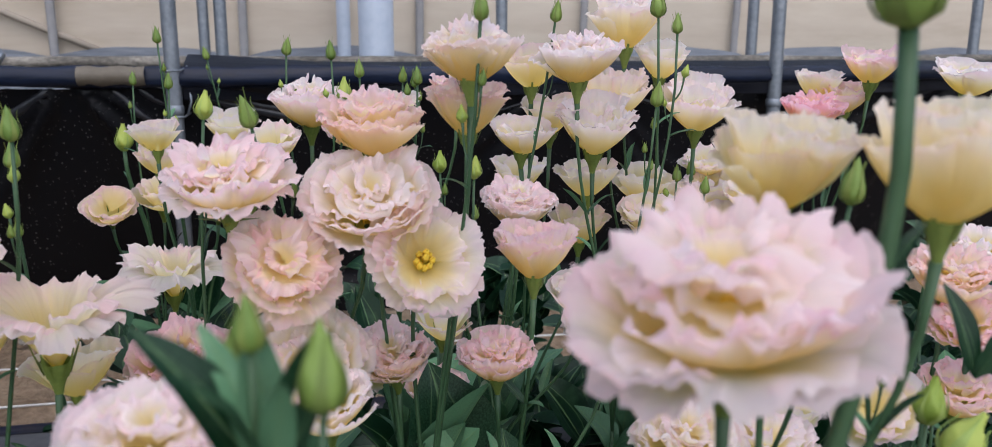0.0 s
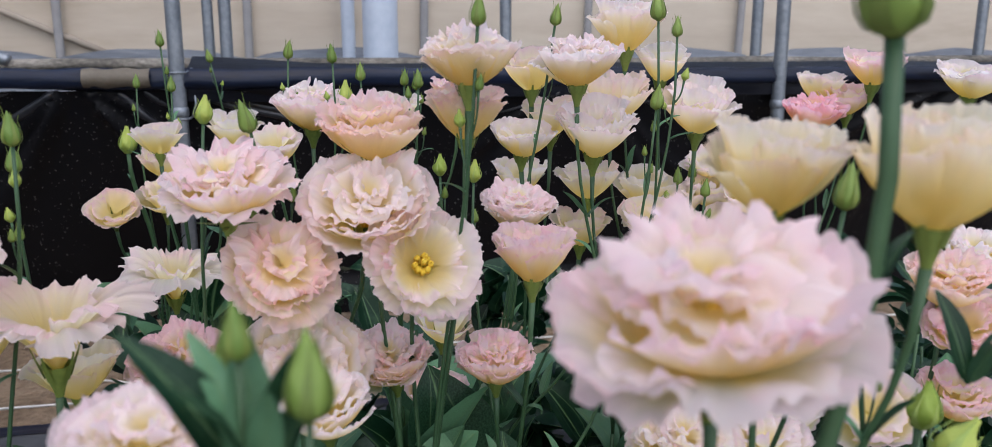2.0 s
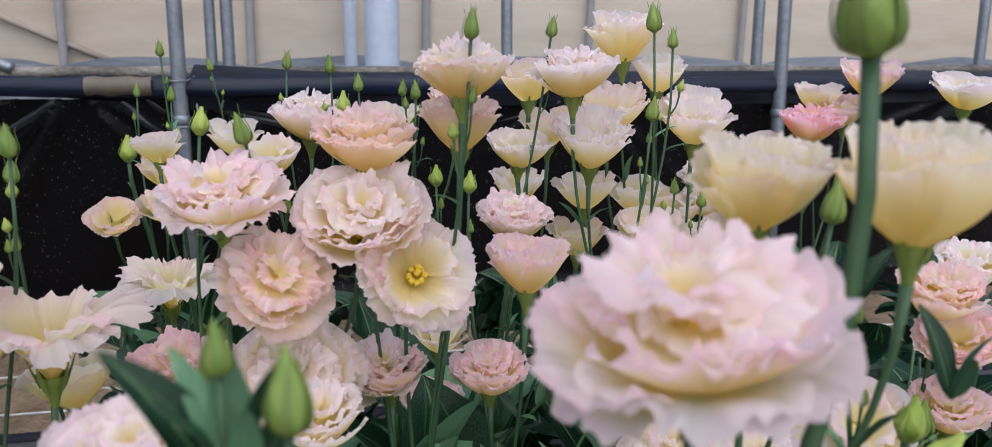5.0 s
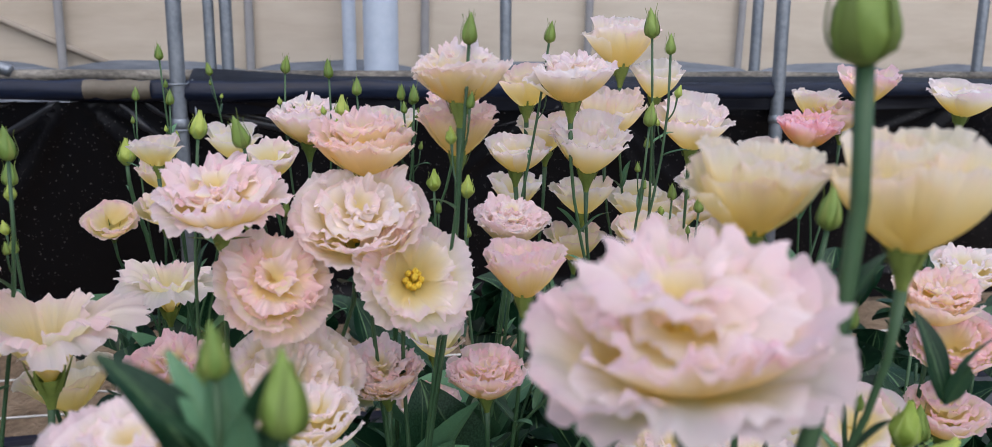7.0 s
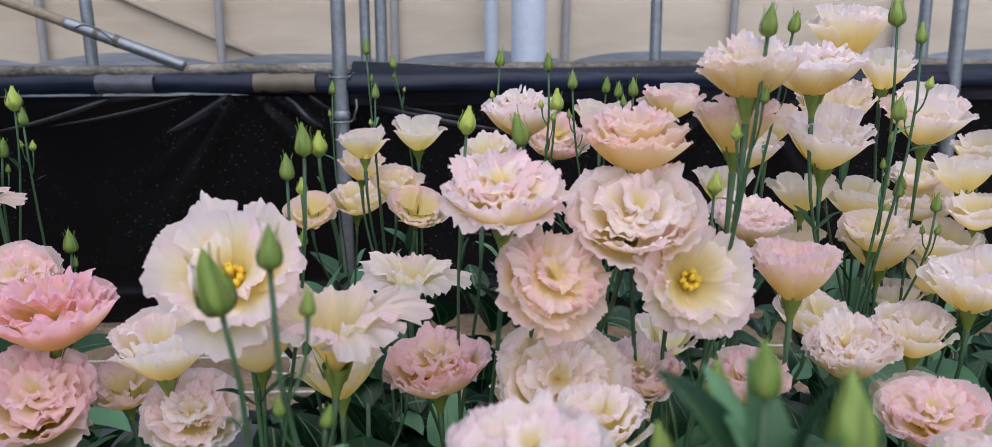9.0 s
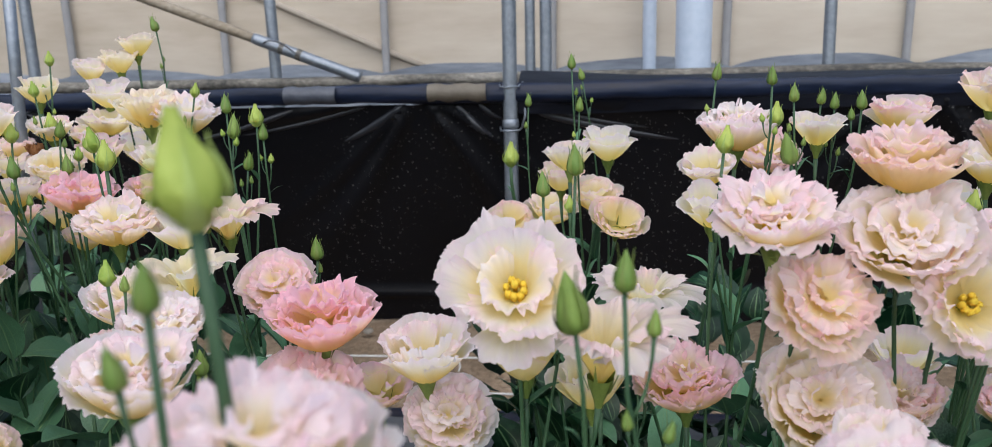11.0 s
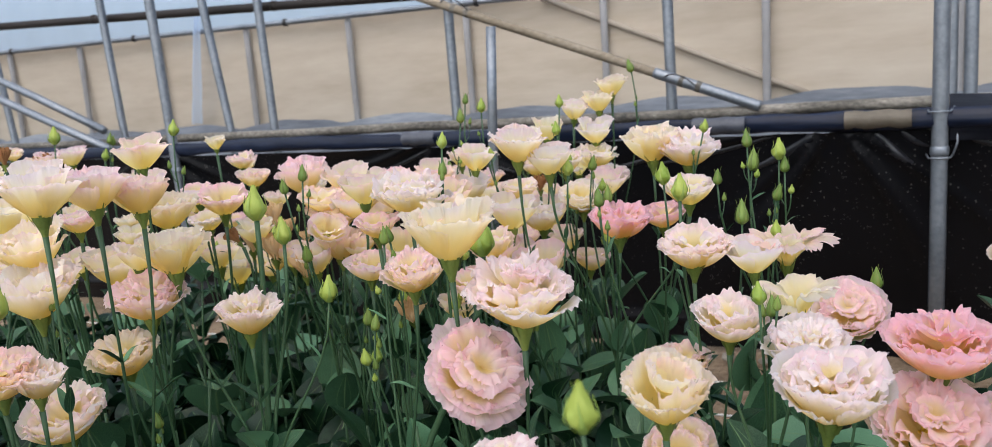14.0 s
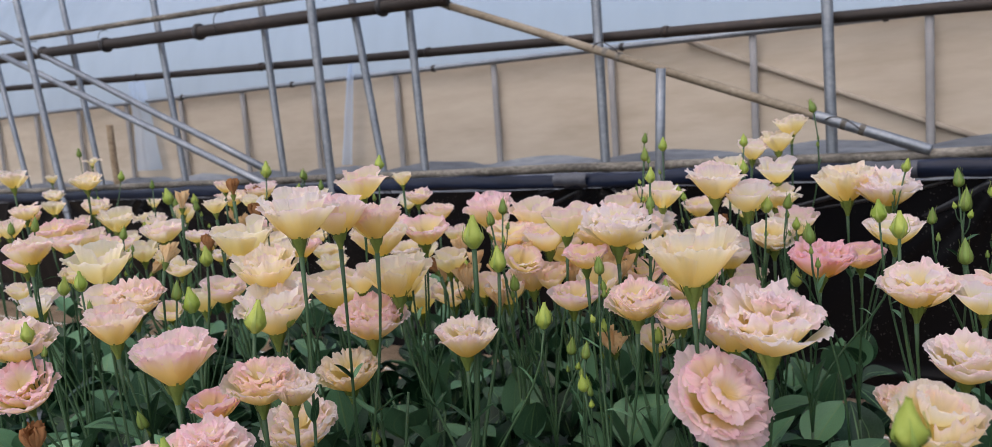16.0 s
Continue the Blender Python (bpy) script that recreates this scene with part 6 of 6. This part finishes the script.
shoot(0.361, 0.778, 0.41, 3)
shoot(-1.023, 0.491, 0.46, 3)
shoot(-0.841, 0.697, 0.41, 3)
shoot(0.520, 0.874, 0.36, 3)
shoot(-0.792, 0.787, 0.42, 3)
shoot(-0.970, 0.675, 0.44, 3)
shoot(0.478, 0.879, 0.34, 3)
shoot(0.338, 0.872, 0.34, 3)
shoot(-1.062, 0.606, 0.39, 3)
shoot(-0.822, 0.646, 0.44, 3)
shoot(-1.154, 0.427, 0.31, 3)
shoot(-0.141, 1.007, 0.41, 3)
shoot(-0.761, 0.832, 0.37, 3)
shoot(-1.131, 0.540, 0.36, 3)
shoot(-0.911, 0.758, 0.31, 3)
shoot(-0.909, 0.864, 0.45, 3)
shoot(-1.169, 0.527, 0.36, 3)
shoot(-0.650, 0.873, 0.36, 3)
shoot(-0.994, 0.732, 0.45, 3)
shoot(-1.280, 0.373, 0.43, 3)
shoot(-0.154, 1.145, 0.34, 3)
shoot(-1.074, 0.715, 0.44, 3)
shoot(-1.183, 0.521, 0.32, 3)
shoot(-1.048, 0.734, 0.38, 3)
shoot(-0.815, 0.930, 0.38, 3)
shoot(-0.742, 1.061, 0.42, 3)
shoot(-1.318, 0.453, 0.42, 3)
shoot(-1.090, 0.817, 0.38, 3)
shoot(-1.478, 0.383, 0.42, 3)
shoot(-0.925, 0.887, 0.36, 3)
shoot(-1.456, 0.486, 0.35, 3)
shoot(-0.697, 1.111, 0.39, 3)
shoot(-1.138, 0.810, 0.45, 3)
shoot(-1.384, 0.627, 0.39, 3)
shoot(-1.378, 0.626, 0.43, 3)
shoot(-0.947, 0.919, 0.38, 3)
shoot(-1.498, 0.490, 0.39, 3)
shoot(-1.543, 0.328, 0.41, 3)
shoot(-1.462, 0.562, 0.39, 3)
shoot(-1.147, 0.844, 0.44, 3)
shoot(-1.643, 0.542, 0.44, 3)
shoot(-1.609, 0.617, 0.43, 3)
shoot(-1.704, 0.542, 0.35, 3)
shoot(-1.289, 0.963, 0.31, 3)
shoot(-1.235, 1.050, 0.30, 3)
shoot(-1.683, 0.589, 0.36, 3)
shoot(-1.120, 1.137, 0.40, 3)
shoot(-1.396, 1.037, 0.44, 3)
shoot(-1.269, 1.168, 0.40, 3)
shoot(-1.906, 0.519, 0.44, 3)
shoot(-1.843, 0.660, 0.42, 3)
shoot(-1.021, 1.353, 0.39, 3)
shoot(-1.847, 0.554, 0.41, 3)
shoot(-1.777, 0.789, 0.33, 3)
shoot(-1.771, 0.805, 0.33, 3)
shoot(-1.927, 0.704, 0.34, 3)
shoot(-1.239, 1.502, 0.38, 3)
shoot(-1.934, 0.944, 0.38, 3)
shoot(-1.768, 1.089, 0.39, 3)
shoot(-1.889, 1.002, 0.31, 3)
shoot(-1.632, 1.355, 0.37, 3)
shoot(-1.878, 1.181, 0.36, 3)
shoot(-2.425, 0.970, 0.45, 3)
shoot(-2.512, 0.966, 0.43, 3)
shoot(-0.097, 0.294, 0.37, 3)
shoot(-0.717, 0.477, 0.45, 3)
shoot(-0.539, 0.623, 0.32, 3)
shoot(-0.514, 0.825, 0.44, 3)
shoot(-1.361, 0.811, 0.45, 3)
shoot(-1.706, 0.791, 0.43, 3)
shoot(-2.322, 0.673, 0.40, 3)
shoot(-2.296, 0.798, 0.38, 3)
shoot(-2.064, 0.671, 0.42, 3)
shoot(-2.018, 0.484, 0.39, 3)
shoot(-2.072, 0.695, 0.36, 3)
shoot(-2.011, 0.460, 0.41, 3)
shoot(0.638, 0.746, 0.36, 3)
shoot(0.619, 0.669, 0.40, 3)
shoot(0.619, 0.607, 0.43, 3)
shoot(0.566, 0.631, 0.40, 3)
shoot(0.416, 0.812, 0.35, 3)
shoot(0.341, 0.835, 0.39, 3)
shoot(0.444, 0.757, 0.38, 3)
shoot(0.399, 0.785, 0.41, 3)
shoot(0.435, 0.737, 0.36, 3)
shoot(-1.843, 0.433, 0.42, 3)
shoot(-2.160, 0.591, 0.35, 3)
shoot(-2.487, 0.706, 0.36, 3)
shoot(-2.037, 0.508, 0.41, 3)
shoot(-2.432, 0.723, 0.37, 3)
shoot(-1.956, 0.468, 0.41, 3)
shoot(-1.976, 0.967, 0.36, 3)
shoot(-1.866, 0.832, 0.40, 3)
shoot(-1.334, 1.009, 0.43, 3)
shoot(-1.486, 0.926, 0.34, 3)
shoot(-1.621, 1.007, 0.43, 3)
shoot(-1.460, 0.809, 0.37, 3)
shoot(-1.070, 0.605, 0.43, 3)
shoot(-1.412, 0.854, 0.34, 3)
shoot(-0.931, 0.708, 0.41, 3)
shoot(-1.202, 1.147, 0.38, 3)
shoot(-1.103, 1.008, 0.38, 3)
shoot(-1.117, 1.047, 0.38, 3)
shoot(-1.151, 1.171, 0.40, 3)
SPOTS = random.Random(5)
BACK_ROW = [(0.02 + 0.16 * i + SPOTS.uniform(-0.06, 0.06), 0.98 + 0.13 * j + SPOTS.uniform(-0.05, 0.05)) for i in range(7) for j in range(3)]
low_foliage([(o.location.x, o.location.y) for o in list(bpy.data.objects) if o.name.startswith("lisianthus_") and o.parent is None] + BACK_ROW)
